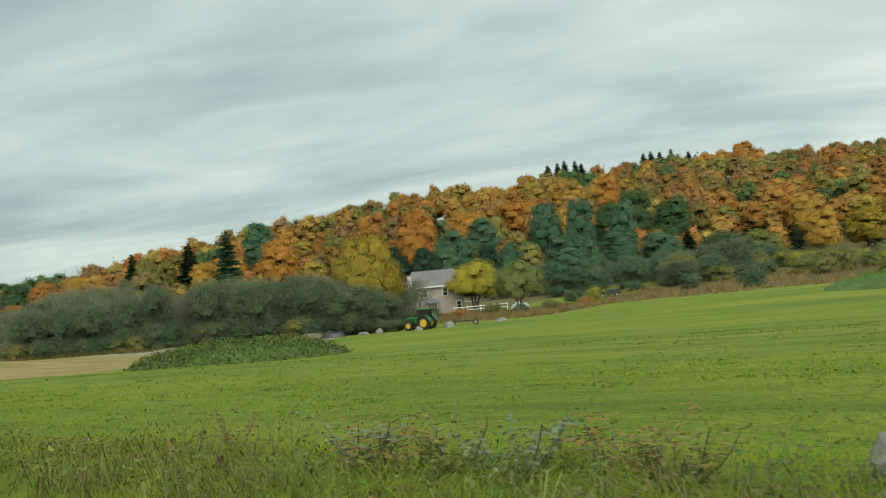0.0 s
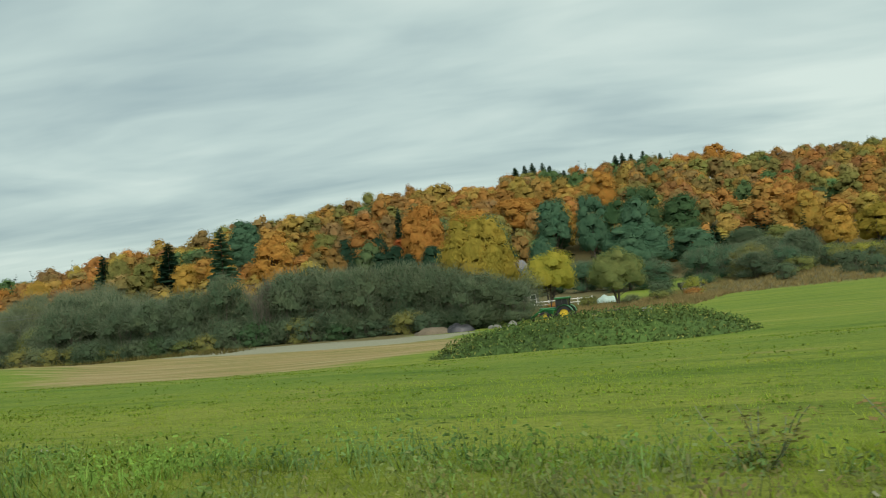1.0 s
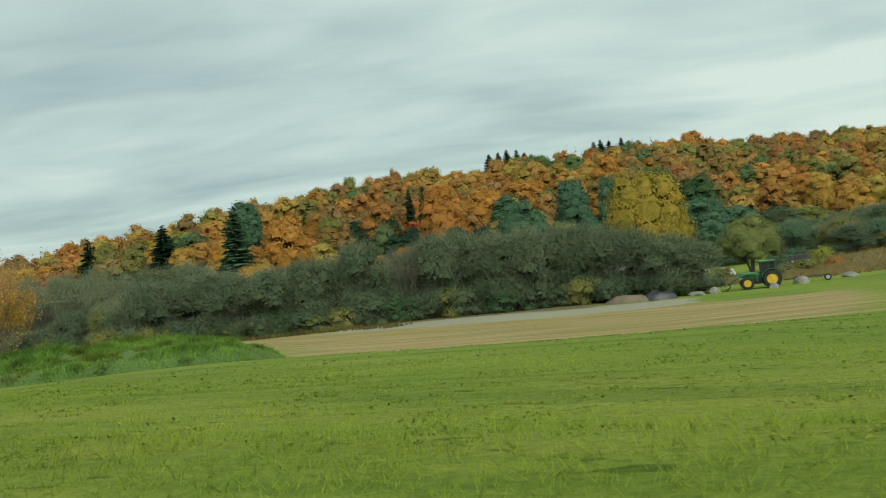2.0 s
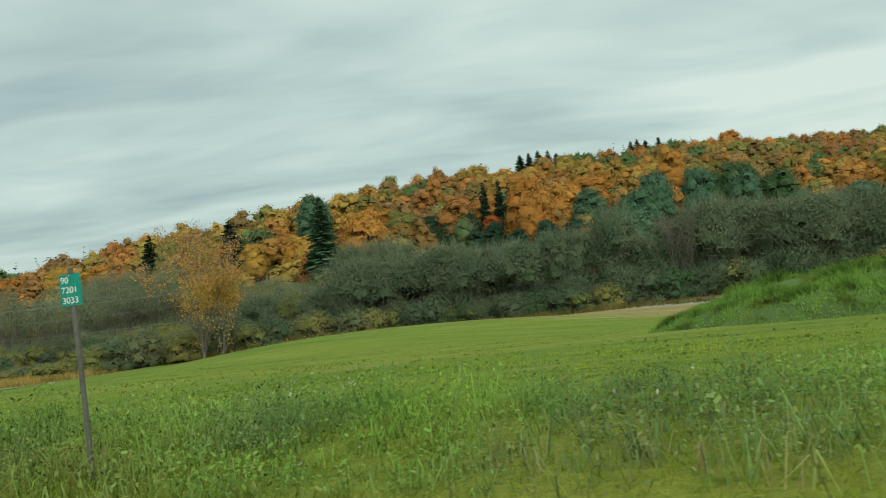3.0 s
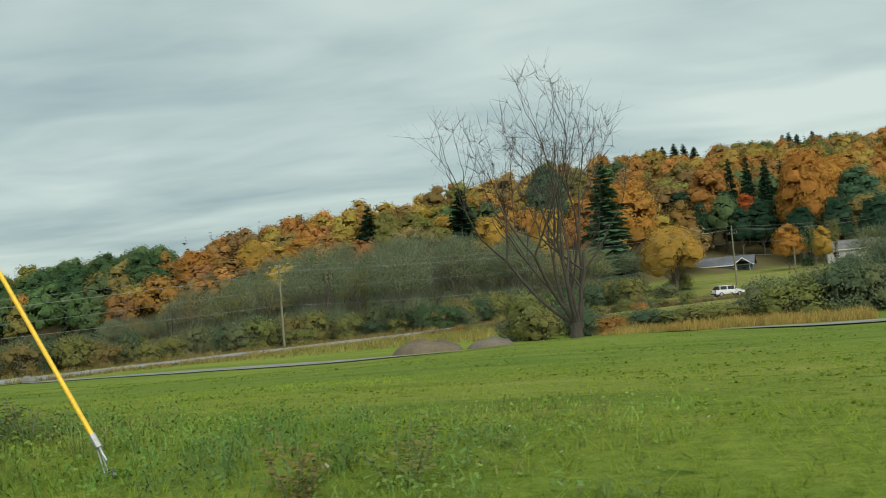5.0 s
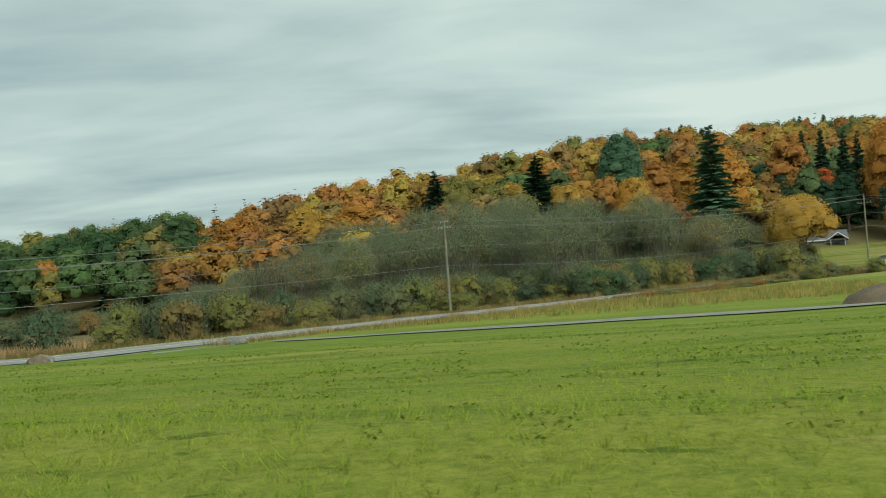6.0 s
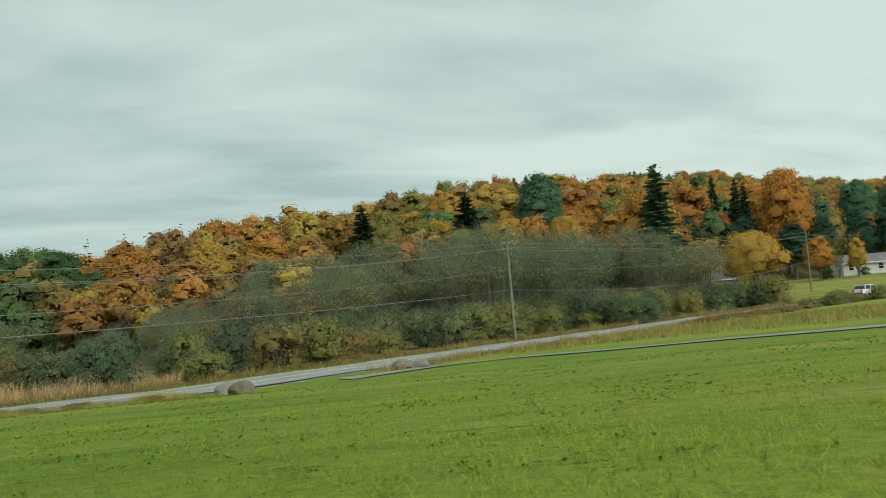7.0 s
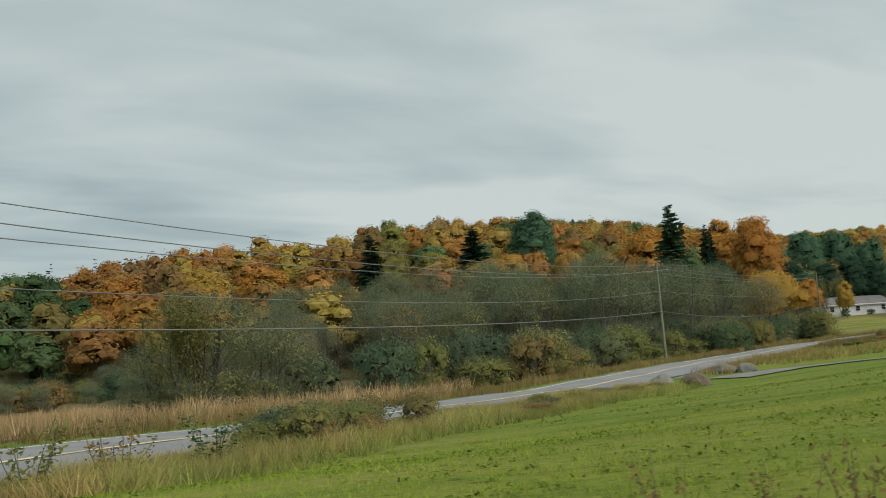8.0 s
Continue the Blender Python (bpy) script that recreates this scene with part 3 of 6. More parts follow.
MAPLE = Kind("maple", lambda g: broadleaf(g, low=1.2, count=5200, leaf=0.38, nl=24, lump=1.0), 6, 16.0, 5.0)
TALL = Kind("tall", lambda g: broadleaf(g, 20, 4.5, 3.0, 4600, 0.40, 24, lump=1.1), 3, 20.0, 4.5)
SPRUCE = Kind("spruce", lambda g: conifer(g, 18.0, 3.4, 70, 12, 0.4, 0.72), 4, 18.0, 3.4)
PINE = Kind("pine", lambda g: broadleaf(g, 20, 4.2, 2.5, 4600, 0.38, 30, lump=1.1), 3, 20.0, 4.2)
DENSE = Kind("dense", lambda g: broadleaf(g, 10, 5.0, 0.8, 11000, 0.22, 28, 0.2, 3, lump=0.85), 4, 10.0, 5.0)
SHRUB = Kind("scrub", lambda g: scrub_tree(g, 7.0, 3.4, 6000, 2600, 0.19, fill=0.4), 5, 7.0, 3.4)
BUSH = Kind("bush", lambda g: scrub_tree(g, 3.2, 2.2, 2000, 420, 0.16, 0.05, 5, 0.4, 0.5), 5, 3.2, 2.2)
THIN = Kind("thin", lambda g: scrub_tree(g, 10.0, 4.0, 3400, 3000, 0.18, 1.0, 3, 0, 1.1, 0.16), 5, 10.0, 4.0)


# ---------------------------------------------------------------- woods and single trees
SPRUCE_TREES = [(-246.7, 174, 18.3, 3.5), (-225.1, 180, 18.4, 4.2), (-165, 223, 21.5, 2.3), (-169.2, 222, 20.7, 2.1), (-160.5, 218, 21.6, 2.4), (-157, 224, 20.2, 2.3), (-75.3, 225, 12.7, 3.7), (-163.3, 430, 15.9, 4.5), (-160.6, 434, 15.8, 4.5), (-157.2, 438, 15, 4.5)]
SPRUCE_TREES += [(-150.2, 436, 16.6, 4.5), (-142.4, 440, 15.5, 4.5), (-140.3, 444, 14.2, 4.5), (-225.2, 440, 14.1, 4.9), (-221.9, 446, 17.4, 5), (-215.5, 442, 15.7, 4.9), (-211.6, 448, 19.1, 4.9), (-206, 444, 14.8, 4.9), (-196.1, 440, 14.3, 4.8)]
for x, y, h, r in SPRUCE_TREES:
    SPRUCE.plant("spruce_tree", x, y, h - (1.6 if y > 300 else 0), r * (1.3 if y < 300 else 0.95), NEEDLE if y < 300 else PINE_GREEN, BARK, "dark green spruce tree at the foot of the wooded hill")
PINE_TREES = [(-211.1, 200, 20, 4.8), (-209.4, 195, 21.6, 5.7), (-187.2, 163, 26.1, 4.2), (-207.8, 196, 21.6, 4.7), (-124.2, 238, 24.6, 5.6), (-113.2, 240, 25.8, 5), (-102.2, 245, 24.8, 5.1), (-140.7, 226, 19.7, 6.8), (-119.5, 178, 18.5, 5.7), (-78.2, 158, 13.4, 4.9), (-87, 207, 14.5, 5.9), (-78.3, 212, 13.4, 5.6), (-83.5, 180, 11.7, 3.1), (-105.7, 182, 14.2, 3.4)]
for x, y, h, r in PINE_TREES:
    if x > -130:
        MAPLE.plant("broadleaf_tree", x, y, h, r * 1.15, PINE_GREEN, BARK, "dark green broadleaf tree below the autumn woods")
    elif h > 25:
        SPRUCE.plant("spruce_tree", x, y, h, r * 1.45, PINE_GREEN, BARK, "very tall dark green spruce tree above the thicket")
    else:
        PINE.plant("pine_tree", x, y, h, r, PINE_GREEN, BARK, "tall dark green pine tree above the autumn woods")
ORANGE_TREES = [(-187, 183, 22.9, 7.6), (-62.8, 300, 16.1, 6.7), (-127.2, 295, 20.1, 6.6), (-149.3, 230, 21.2, 8.4), (-146.7, 257, 17.6, 8.7), (-151.3, 205, 24.9, 6.8), (-153.8, 285, 12.5, 9.1), (-152.1, 208, 26.8, 7.5), (-155.2, 175, 8.9, 3.5), (-297.1, 172, 15.8, 6.7), (-269.2, 180, 12.9, 7.3), (-172.4, 232, 16.1, 6.2), (-195.8, 215, 14.5, 6), (-112.9, 106, 9.9, 2.3), (-117.3, 452, 19.6, 8.8), (-335.5, 150, 14.8, 3.8)]
for x, y, h, r in ORANGE_TREES:
    MAPLE.plant("maple_tree", x, y, h, r, ORANGE, BARK, "orange autumn maple tree on the wooded slope")
YELLOW_TREES = [(-216.9, 178, 13.3, 4.6), (-205.5, 178, 15.1, 3.2), (-129.7, 258, 16.3, 6.3), (-49.5, 269, 16.5, 6), (-59.6, 292, 17.8, 5.5), (-220.3, 184, 12.3, 4.4), (-204.3, 181, 15, 4.7), (-173.1, 152, 12.9, 6.3), (-280.5, 175, 15.5, 5.9), (-232.8, 186, 11.9, 5.9), (-203.8, 180, 15.5, 4.1), (-149.1, 172, 7.8, 2.1)]
for x, y, h, r in YELLOW_TREES:
    (DENSE if y < 160 else MAPLE).plant("maple_tree", x, y, h, r, YELLOW, BARK, "golden yellow autumn maple tree by the wood edge")
OLIVE_TREES = [(-243, 176, 17.4, 4.8), (-234.6, 178, 13.4, 4.1), (-62.5, 250, 12.1, 7.1), (-191.8, 214, 14.6, 6.6), (-244.8, 318, 27.7, 5), (-242, 290, 18, 6.5), (-243.7, 262, 13, 3.3)]
for x, y, h, r in OLIVE_TREES:
    MAPLE.plant("broadleaf_tree", x, y, h, r, OLIVE, BARK, "olive green broadleaf tree turning to autumn")
GREEN_TREES = [(-104.2, 262, 24.5, 7.5), (-94.5, 268, 21.3, 7.5), (-111.5, 258, 20.6, 6.1), (-311.3, 168, 17.8, 6.5), (-328.7, 172, 17.5, 5.9), (-347.4, 176, 16.8, 6.7), (-302.3, 165, 12.9, 3.8)]
for x, y, h, r in GREEN_TREES:
    MAPLE.plant("broadleaf_tree", x, y, h, r, GREEN, BARK, "still green broadleaf tree among autumn woods")
SCRUB_TREES = [(-69.2, 235, 12.5, 8.1)]
for x, y, h, r in SCRUB_TREES:
    MAPLE.plant("broadleaf_tree", x, y, h, r, SCRUB, BARK, "dull green broadleaf tree at the wood edge")
LIME_TREES = [(-39.7, 283, 16.3, 7.9), (-246.6, 200, 12, 5.8)]
for x, y, h, r in LIME_TREES:
    MAPLE.plant("broadleaf_tree", x, y, h, r, WILLOW, BARK, "yellow-green broadleaf tree at the wood edge")
RUST_TREES = [(-173.3, 210, 19.5, 7.2), (-297.8, 160, 11.9, 5.1), (-321.5, 238, 21.2, 5.6), (-203.4, 230, 10.8, 6.7), (-224.4, 322, 22.6, 4.2)]
for x, y, h, r in RUST_TREES:
    MAPLE.plant("oak_tree", x, y, h, r, RUST, BARK, "rust-brown autumn oak tree on the wooded slope")
RED_TREES = [(-165.2, 216, 13.5, 3.8)]
for x, y, h, r in RED_TREES:
    TALL.plant("maple_tree", x, y, h, r, RED, BARK, "slim coppery red maple tree behind the house")
KEY_SPOTS = [t[:2] + (t[3],) for part_ in (SPRUCE_TREES, PINE_TREES, ORANGE_TREES, YELLOW_TREES, OLIVE_TREES, GREEN_TREES, SCRUB_TREES, LIME_TREES, RUST_TREES, RED_TREES) for t in part_]

# the hedge of dark scrub along the meadow's far side
g = np.random.default_rng(3)
for i, x in enumerate(np.linspace(-127, -70.5, 29)):
    y = np.interp(x, [-141, -110, -98, -69], [70, 75, 80, 88]) + g.uniform(-2, 2.5)
    SHRUB.plant("scrub_tree", x + g.uniform(-0.7, 0.7), y, (g.uniform(7.2, 8.8) + (1.2 if x > -105 else 0)) * np.interp(x, [-104.5, -102.5, -100, -98, -84, -75, -70], [1, 0.6, 0.6, 1, 1, 0.8, 0.62]), g.uniform(3.2, 4.2), SCRUB, BARK,
                "dark green scrub tree with grey bare twigs in a hedge", "hedge along the meadow")
for i in range(22):
    x = g.uniform(-128, -73)
    THIN.plant("thorn_tree", x, np.interp(x, [-141, -110, -98, -69], [80, 86, 92, 98]) + g.uniform(-3, 6), g.uniform(6.5, 9.0) * np.interp(x, [-84, -73], [1, 0.75]), g.uniform(3.0, 4.0), SCRUB, BARK,
               "grey leafless thorn tree behind the hedge", "hedge along the meadow")
for x in np.linspace(-128, -74, 34):
    BUSH.plant("bush", x + g.uniform(-0.6, 0.6), np.interp(x, [-141, -110, -98, -69], [68, 72.5, 77, 86]) + g.uniform(-1.0, 1.0), g.uniform(2.2, 3.6), g.uniform(1.9, 2.8), (SCRUB, OLIVE, SCRUB, GREEN)[int(x * 7) % 4], BARK,
               "dark olive bush at the foot of the hedge", "hedge along the meadow")
for x, y, h, r in ((-146.5, 71, 4.2, 2.6), (-143.5, 73, 5.2, 3.0), (-140.5, 71.5, 6.0, 2.8), (-137.5, 74, 6.5, 2.9), (-134, 73, 6.2, 2.8), (-131, 73, 6.6, 3.0), (-148.5, 69, 3.2, 2.4)):
    SHRUB.plant("scrub_tree", x, y, h, r, (SCRUB, OLIVE)[int(h * 10) % 2], BARK, "dull green scrub tree beside the farm lane", "trees beside the lane")
# grey thicket behind the side road
for i in range(95):
    x, y = g.uniform(-335, -178), g.uniform(100, 150)
    a, c = side_road(x, y)
    top = np.interp(x + 0.72 * (y - 130), [-312, -287, -274, -265, -245, -230, -216, -190, -183], [4.5, 5.0, 8.5, 10.8, 13.6, 14.6, 15.2, 13.6, 8.8])
    if c > -9 or y > foot(x) + 12 or (top < 5.6 and i % 3):
        continue
    h = top * g.uniform(0.72, 1.0)
    THIN.plant("thicket_tree", x, y, h, min(h * 0.42, g.uniform(3.8, 5.4)), (HAZE, BRUSH, OLIVE, HAZE, HAZE)[i % 5], BARK,
               "grey-brown half-bare tree in a roadside thicket", "roadside thicket")
for i in range(46):
    x, y = g.uniform(-292, -182), g.uniform(126, 164)
    a, c = side_road(x, y)
    top = np.interp(x + 0.85 * (y - 140), [-300, -287, -274, -265, -245, -230, -216, -190, -183], [2.0, 4.0, 8.0, 10.4, 14.2, 15.6, 16.8, 14.6, 9.0])
    if c > -10 or top < 6:
        continue
    THIN.plant("thicket_tree", x, y, top * g.uniform(0.85, 1.02), g.uniform(4.4, 6.2), (HAZE, OLIVE, HAZE)[i % 3], BARK,
               "tall grey-brown half-bare tree in a roadside thicket", "roadside thicket")
for i in range(60):
    BUSH.plant("bush", g.uniform(-66, 24), g.uniform(124, 205), g.uniform(2.6, 4.6), g.uniform(2.2, 3.8), (OLIVE, SCRUB, LIME, OLIVE)[i % 4], BARK,
               "olive green bush in rough grass below the wood", "rough ground bushes")
for i in range(44):
    SHRUB.plant("scrub_tree", g.uniform(-124, -46), g.uniform(152, 214), g.uniform(4.5, 8.0), g.uniform(3.6, 5.2), (SCRUB, PINE_GREEN, OLIVE, SCRUB, PINE_GREEN)[i % 5], BARK,
                "dull green scrub tree at the foot of the wood", "scrub below the wood")
# low bushes along the far side of the side road
for i in range(78):
    s = g.uniform(36, 128)
    x, y = side(s, -g.uniform(7.5, 22))
    BUSH.plant("bush", x, y, g.uniform(2.4, 5.0), g.uniform(1.9, 3.2), (BRUSH, OLIVE, SCRUB, OLIVE, HAZE)[i % 5], BARK,
               "low olive green roadside bush with brown twigs", "roadside bushes")
for i in range(44):
    x, y = side(g.uniform(96, 158), g.uniform(5.4, 8.5))
    s = side_road(x, y)[0]
    BUSH.plant("bush", x, y, g.uniform(0.9, 1.5) * (1.5 if 116 < s < 128 else 0.6 if s < 147 else 1.0), g.uniform(1.1, 1.8), (OLIVE, RUST, HAZE, OLIVE)[i % 4], BARK,
               "low brown and olive brush on the road bank", "brush on the road bank")
for i in range(28):
    x, y = side(g.uniform(98, 133), -g.uniform(6.5, 16))
    BUSH.plant("bush", x, y, g.uniform(3.2, 5.0), g.uniform(2.2, 3.2), (SCRUB, GREEN, OLIVE, SCRUB)[i % 4], BARK,
               "dark green bush on the far side of the side road", "roadside bushes")
# bushes beyond the farm lane
for i, x in enumerate(np.linspace(-168, -122, 30)):
    y = np.interp(x, [-171, -150, -122], [58, 60, 70]) + g.uniform(-1.5, 5)
    BUSH.plant("bush", x, y, g.uniform(2.6, 3.6) * (0.5 if -165 < x < -152.5 else 1.12 if x < -138 else 1.0), g.uniform(2.1, 3.2), (OLIVE, SCRUB, HAZE, OLIVE)[i % 4], BARK,
               "low olive green bush beside the farm lane", "bushes by the lane")
for i in range(14):
    MAPLE.plant("broadleaf_tree", g.uniform(-372, -326), g.uniform(136, 176), g.uniform(13, 18), g.uniform(4.5, 6.5), GREEN, BARK, "still green broadleaf tree beyond the reeds")
for i in range(60):
    x, y = g.uniform(-214, -160), g.uniform(104, 156)
    if (x + 240) / y > 0.47 or side_road(x, y)[1] > -6 or abs(x + 132.8 + 0.193 * y) < 7:
        continue
    BUSH.plant("bush", x, y, g.uniform(2.2, 3.8), g.uniform(2.2, 3.4), (OLIVE, SCRUB, HAZE, OLIVE, SCRUB)[i % 5], BARK,
               "olive green bush in rough grass before the cottage", "rough ground bushes")
for x, y, h, r in ((-130.4, 74.5, 10.4, 3.9), (-126.8, 76.5, 9.8, 4.0), (-128.5, 79.5, 10.8, 4.0)):
    SHRUB.plant("scrub_tree", x, y, h, r, SCRUB, BARK, "tall dark green tree at the end of the hedge", "hedge along the meadow")
for i in range(36):
    y = g.uniform(108, 150)
    BUSH.plant("bush", -240 - y * g.uniform(0.27, 0.52), y, g.uniform(2.4, 4.6), g.uniform(2.0, 3.4), (OLIVE, SCRUB, GREEN, BRUSH)[i % 4], BARK,
               "olive green bush between reeds and wood", "bushes behind the reeds")
for i in range(9):
    x, y = -143.5 + 1.9 * i + g.uniform(-0.6, 0.6), g.uniform(78, 96)
    (SHRUB if i % 2 else THIN).plant("scrub_tree", x, y, g.uniform(6.5, 8.5), g.uniform(2.8, 3.6), (OLIVE, SCRUB, OLIVE)[i % 3], BARK,
               "dull olive scrub tree behind the lane bushes", "trees behind the lane")
for i in range(34):
    s_ = g.uniform(1, 7) if i < 14 else g.uniform(8, 32)
    x, y = side(s_, g.uniform(4.8, 6.6))
    BUSH.plant("bush", x, y, g.uniform(0.7, 1.15) * (1.0 if s_ < 8 else 0.5), g.uniform(0.5, 0.85), (OLIVE, BRUSH, OLIVE, SCRUB, BRUSH, OLIVE)[i % 6], BARK,
               "small brown and green bush in the roadside grass", "brush on the road verge", sink=0.05)
BUSH.plant("bush", -166.5, 88, 1.8, 1.3, RUST, BARK, "small reddish bush beside the side road")
for x, y, h, r, m in ((-166.5, 55, 2.6, 2.0, OLIVE), (-163.8, 56, 2.2, 1.8, SCRUB), (-169.5, 57, 2.0, 1.7, HAZE), (-161.5, 54.5, 1.6, 1.4, RUST)):
    BUSH.plant("bush", x, y, h, r, m, BARK, "olive bush between the soil heaps and the bare tree", "bushes by the lane")
DENSE.plant("willow_tree", -75.9, 91, 14.4, 5.4, WILLOW, BARK, "large yellow-green willow tree above the hedge")
DENSE.plant("broadleaf_tree", -82.2, 127.5, 9.8, 5.2, LIME, BARK, "yellow-green tree beside the farmhouse")
DENSE.plant("broadleaf_tree", -68.0, 119, 8.8, 4.6, PALE_GREEN, BARK, "pale green tree in front of the farm fence")
for x, y, h, r, m in ((-75, 112, 1.6, 1.6, RUST), (-71.5, 116, 2.0, 1.8, OLIVE), (-64, 112, 1.7, 1.7, HAZE), (-61.5, 117, 1.8, 1.9, OLIVE), (-78.5, 108, 1.8, 1.7, OLIVE), (-58, 122, 1.6, 1.7, RUST), (-80.5, 112, 2.2, 1.8, SCRUB)):
    BUSH.plant("bush", x, y, h, r, m, BARK, "low brown and olive bush at the farm's field edge", "bushes at the field edge")
for x, y, h, r in ((-153, 199, 13, 4.2), (-146, 201, 15, 4.4), (-138.5, 200, 14, 4.3), (-131.5, 201, 15, 4.4), (-125, 203, 14, 4.2), (-179, 208, 15, 4.2), (-170, 210, 16, 4.4), (-161.5, 207, 14, 4.0), (-174.5, 205.5, 13, 3.6), (-166, 204.8, 12, 3.4)):
    PINE.plant("pine_tree", x, y, h, r, NEEDLE, BARK, "dark pine tree close behind the houses")


# the wood on the hill: one mass of small leaf clumps, each tree with its own colour
PALETTE = dict(orange=(0.36, 0.19, 0.06), rust=(0.28, 0.155, 0.062), gold=(0.34, 0.24, 0.07), olive=(0.21, 0.19, 0.068), green=(0.10, 0.155, 0.07),
               brown=(0.25, 0.175, 0.076), dark=(0.036, 0.075, 0.05))


def woods():
    rng = np.random.default_rng(21)
    forms = [broadleaf(np.random.default_rng(500 + i), 16, 5.0, 3.0, 640, 0.68, 12, face=2.6, lump=1.12)[1] for i in range(8)]
    cones = [conifer(np.random.default_rng(600 + i), 18, 3.2, 16, 7)[1][0] for i in range(3)]
    V, T, M = [], [], []
    for gx in np.arange(-520, 70, 8.4):
        for gy in np.arange(100, 560, 8.4):
            x, y = gx + rng.uniform(-3.4, 3.4), gy + rng.uniform(-3.4, 3.4)
            s = y - foot(x)
            if s < 4 or s > (70 if x < -235 else 28) + 1.18 * np.interp(x, [-420, -320, -250, -200, -117, 40], [40, 52, 98, 150, 216, 252]):
                continue
            if abs(x + 169) < 9 and abs(y - 194) < 7 or abs(x + 141) < 11 and abs(y - 184) < 9:
                continue
            if any(abs(x - a) < r + 3.5 and -13 < y - b < r + 2 for a, b, _, r in SPRUCE_TREES):
                continue
            if any((x - a) ** 2 + (y - b) ** 2 < (0.55 * r + 1.5) ** 2 for a, b, r in KEY_SPOTS):
                continue
            v = noise.noise(Vector((x * 0.021, y * 0.021, 3.3)))
            w = noise.noise(Vector((x * 0.045, y * 0.045, 9.1)))
            q = rng.uniform()
            conif = (q < 0.06) or (s < 30 and x > -125 and q < 0.55) or (x < -300 and s < 60 and q < 0.3)
            if conif and s > 30 and s < 250 and q > 0.035:
                conif = False
            if conif:
                c, h, r, P = "dark", rng.uniform(12, 18), rng.uniform(2.4, 3.2), cones[int(q * 977) % 3]
                P = P * np.array([r / 3.2, r / 3.2, h / 18])
                D = np.repeat(P.reshape(-1, 4, 3).mean(1) * np.array([1, 1, 0]) + np.array([0, 0, 0.6]), 4, 0)
            else:
                if w > 0.30:
                    c = "green" if q < 0.6 else "olive"
                elif v > 0.22:
                    c = "gold" if q < 0.55 else "orange"
                elif v < -0.25:
                    c = "rust" if q < 0.5 else ("olive" if q < 0.75 else "brown")
                else:
                    c = ("orange", "rust", "olive", "brown", "orange", "gold", "olive", "brown")[int(q * 7.999)]
                if x + 0.68 * y < -200 + 14 * v:
                    c = "green" if q < 0.85 else "olive"
                elif x < -246:
                    c = ("orange", "gold", "rust", "orange", "brown", "gold")[int(q * 5.999)]
                h, r = rng.uniform(10.5, 17.0), rng.uniform(4.0, 6.4)
                P, _, D = forms[int(q * 977) % 8]
                P = P * np.array([r / 5, r / 5, h / 16])
            a = rng.uniform(0, 6.28)
            R = np.array([[math.cos(a), -math.sin(a), 0], [math.sin(a), math.cos(a), 0], [0, 0, 1]])
            V.append(P @ R.T + np.array([x, y, gz(x, y) - 0.6]))
            M.append(D @ R.T)
            col = np.array(PALETTE[c]) * rng.uniform(0.78, 1.25) * np.array([1, rng.uniform(0.9, 1.12), 1])
            T.append(np.tile(col, (len(P) // 4, 1)))
    V = np.concatenate(V)
    me = mesh_from("hillside_wood", V, np.arange(len(V)).reshape(-1, 4), np.concatenate(T), normals=np.concatenate(M))
    me.materials.append(FOREST)
    tagged(new("hillside_wood", me), "orange, rust and green autumn wood on a hillside", "woods", kind="stuff")


woods()


# ---------------------------------------------------------------- small builders
def box(bm, x0, x1, y0, y1, z0, z1, bevel=0.0):
    r = bmesh.ops.create_cube(bm, size=1.0, matrix=Matrix.LocRotScale(((x0 + x1) / 2, (y0 + y1) / 2, (z0 + z1) / 2), None, (x1 - x0, y1 - y0, z1 - z0)))
    if bevel:
        es = list({e for v in r["verts"] for e in v.link_edges})
        bmesh.ops.bevel(bm, geom=es, offset=bevel, segments=2, affect="EDGES", profile=0.6)
    return bm


def cyl(bm, p, q, r0, r1=None, n=16):
    p, q = Vector(p), Vector(q)
    m = Matrix.Translation((p + q) / 2) @ (q - p).to_track_quat("Z", "Y").to_matrix().to_4x4()
    bmesh.ops.create_cone(bm, cap_ends=True, segments=n, radius1=r0, radius2=r0 if r1 is None else r1, depth=(q - p).length, matrix=m)
    return bm


def bm_new():
    return bmesh.new()


STEEL = plain("galvanised_steel", (0.42, 0.43, 0.43), 0.45, 0.8, 0.12, 12)
DARK_METAL = plain("dark_metal", (0.05, 0.05, 0.055), 0.5, 0.5, 0.2, 10)
CERAMIC = plain("grey_insulator", (0.35, 0.36, 0.37), 0.3)
WIRE = plain("weathered_wire", (0.20, 0.21, 0.20), 0.5, 0.4)


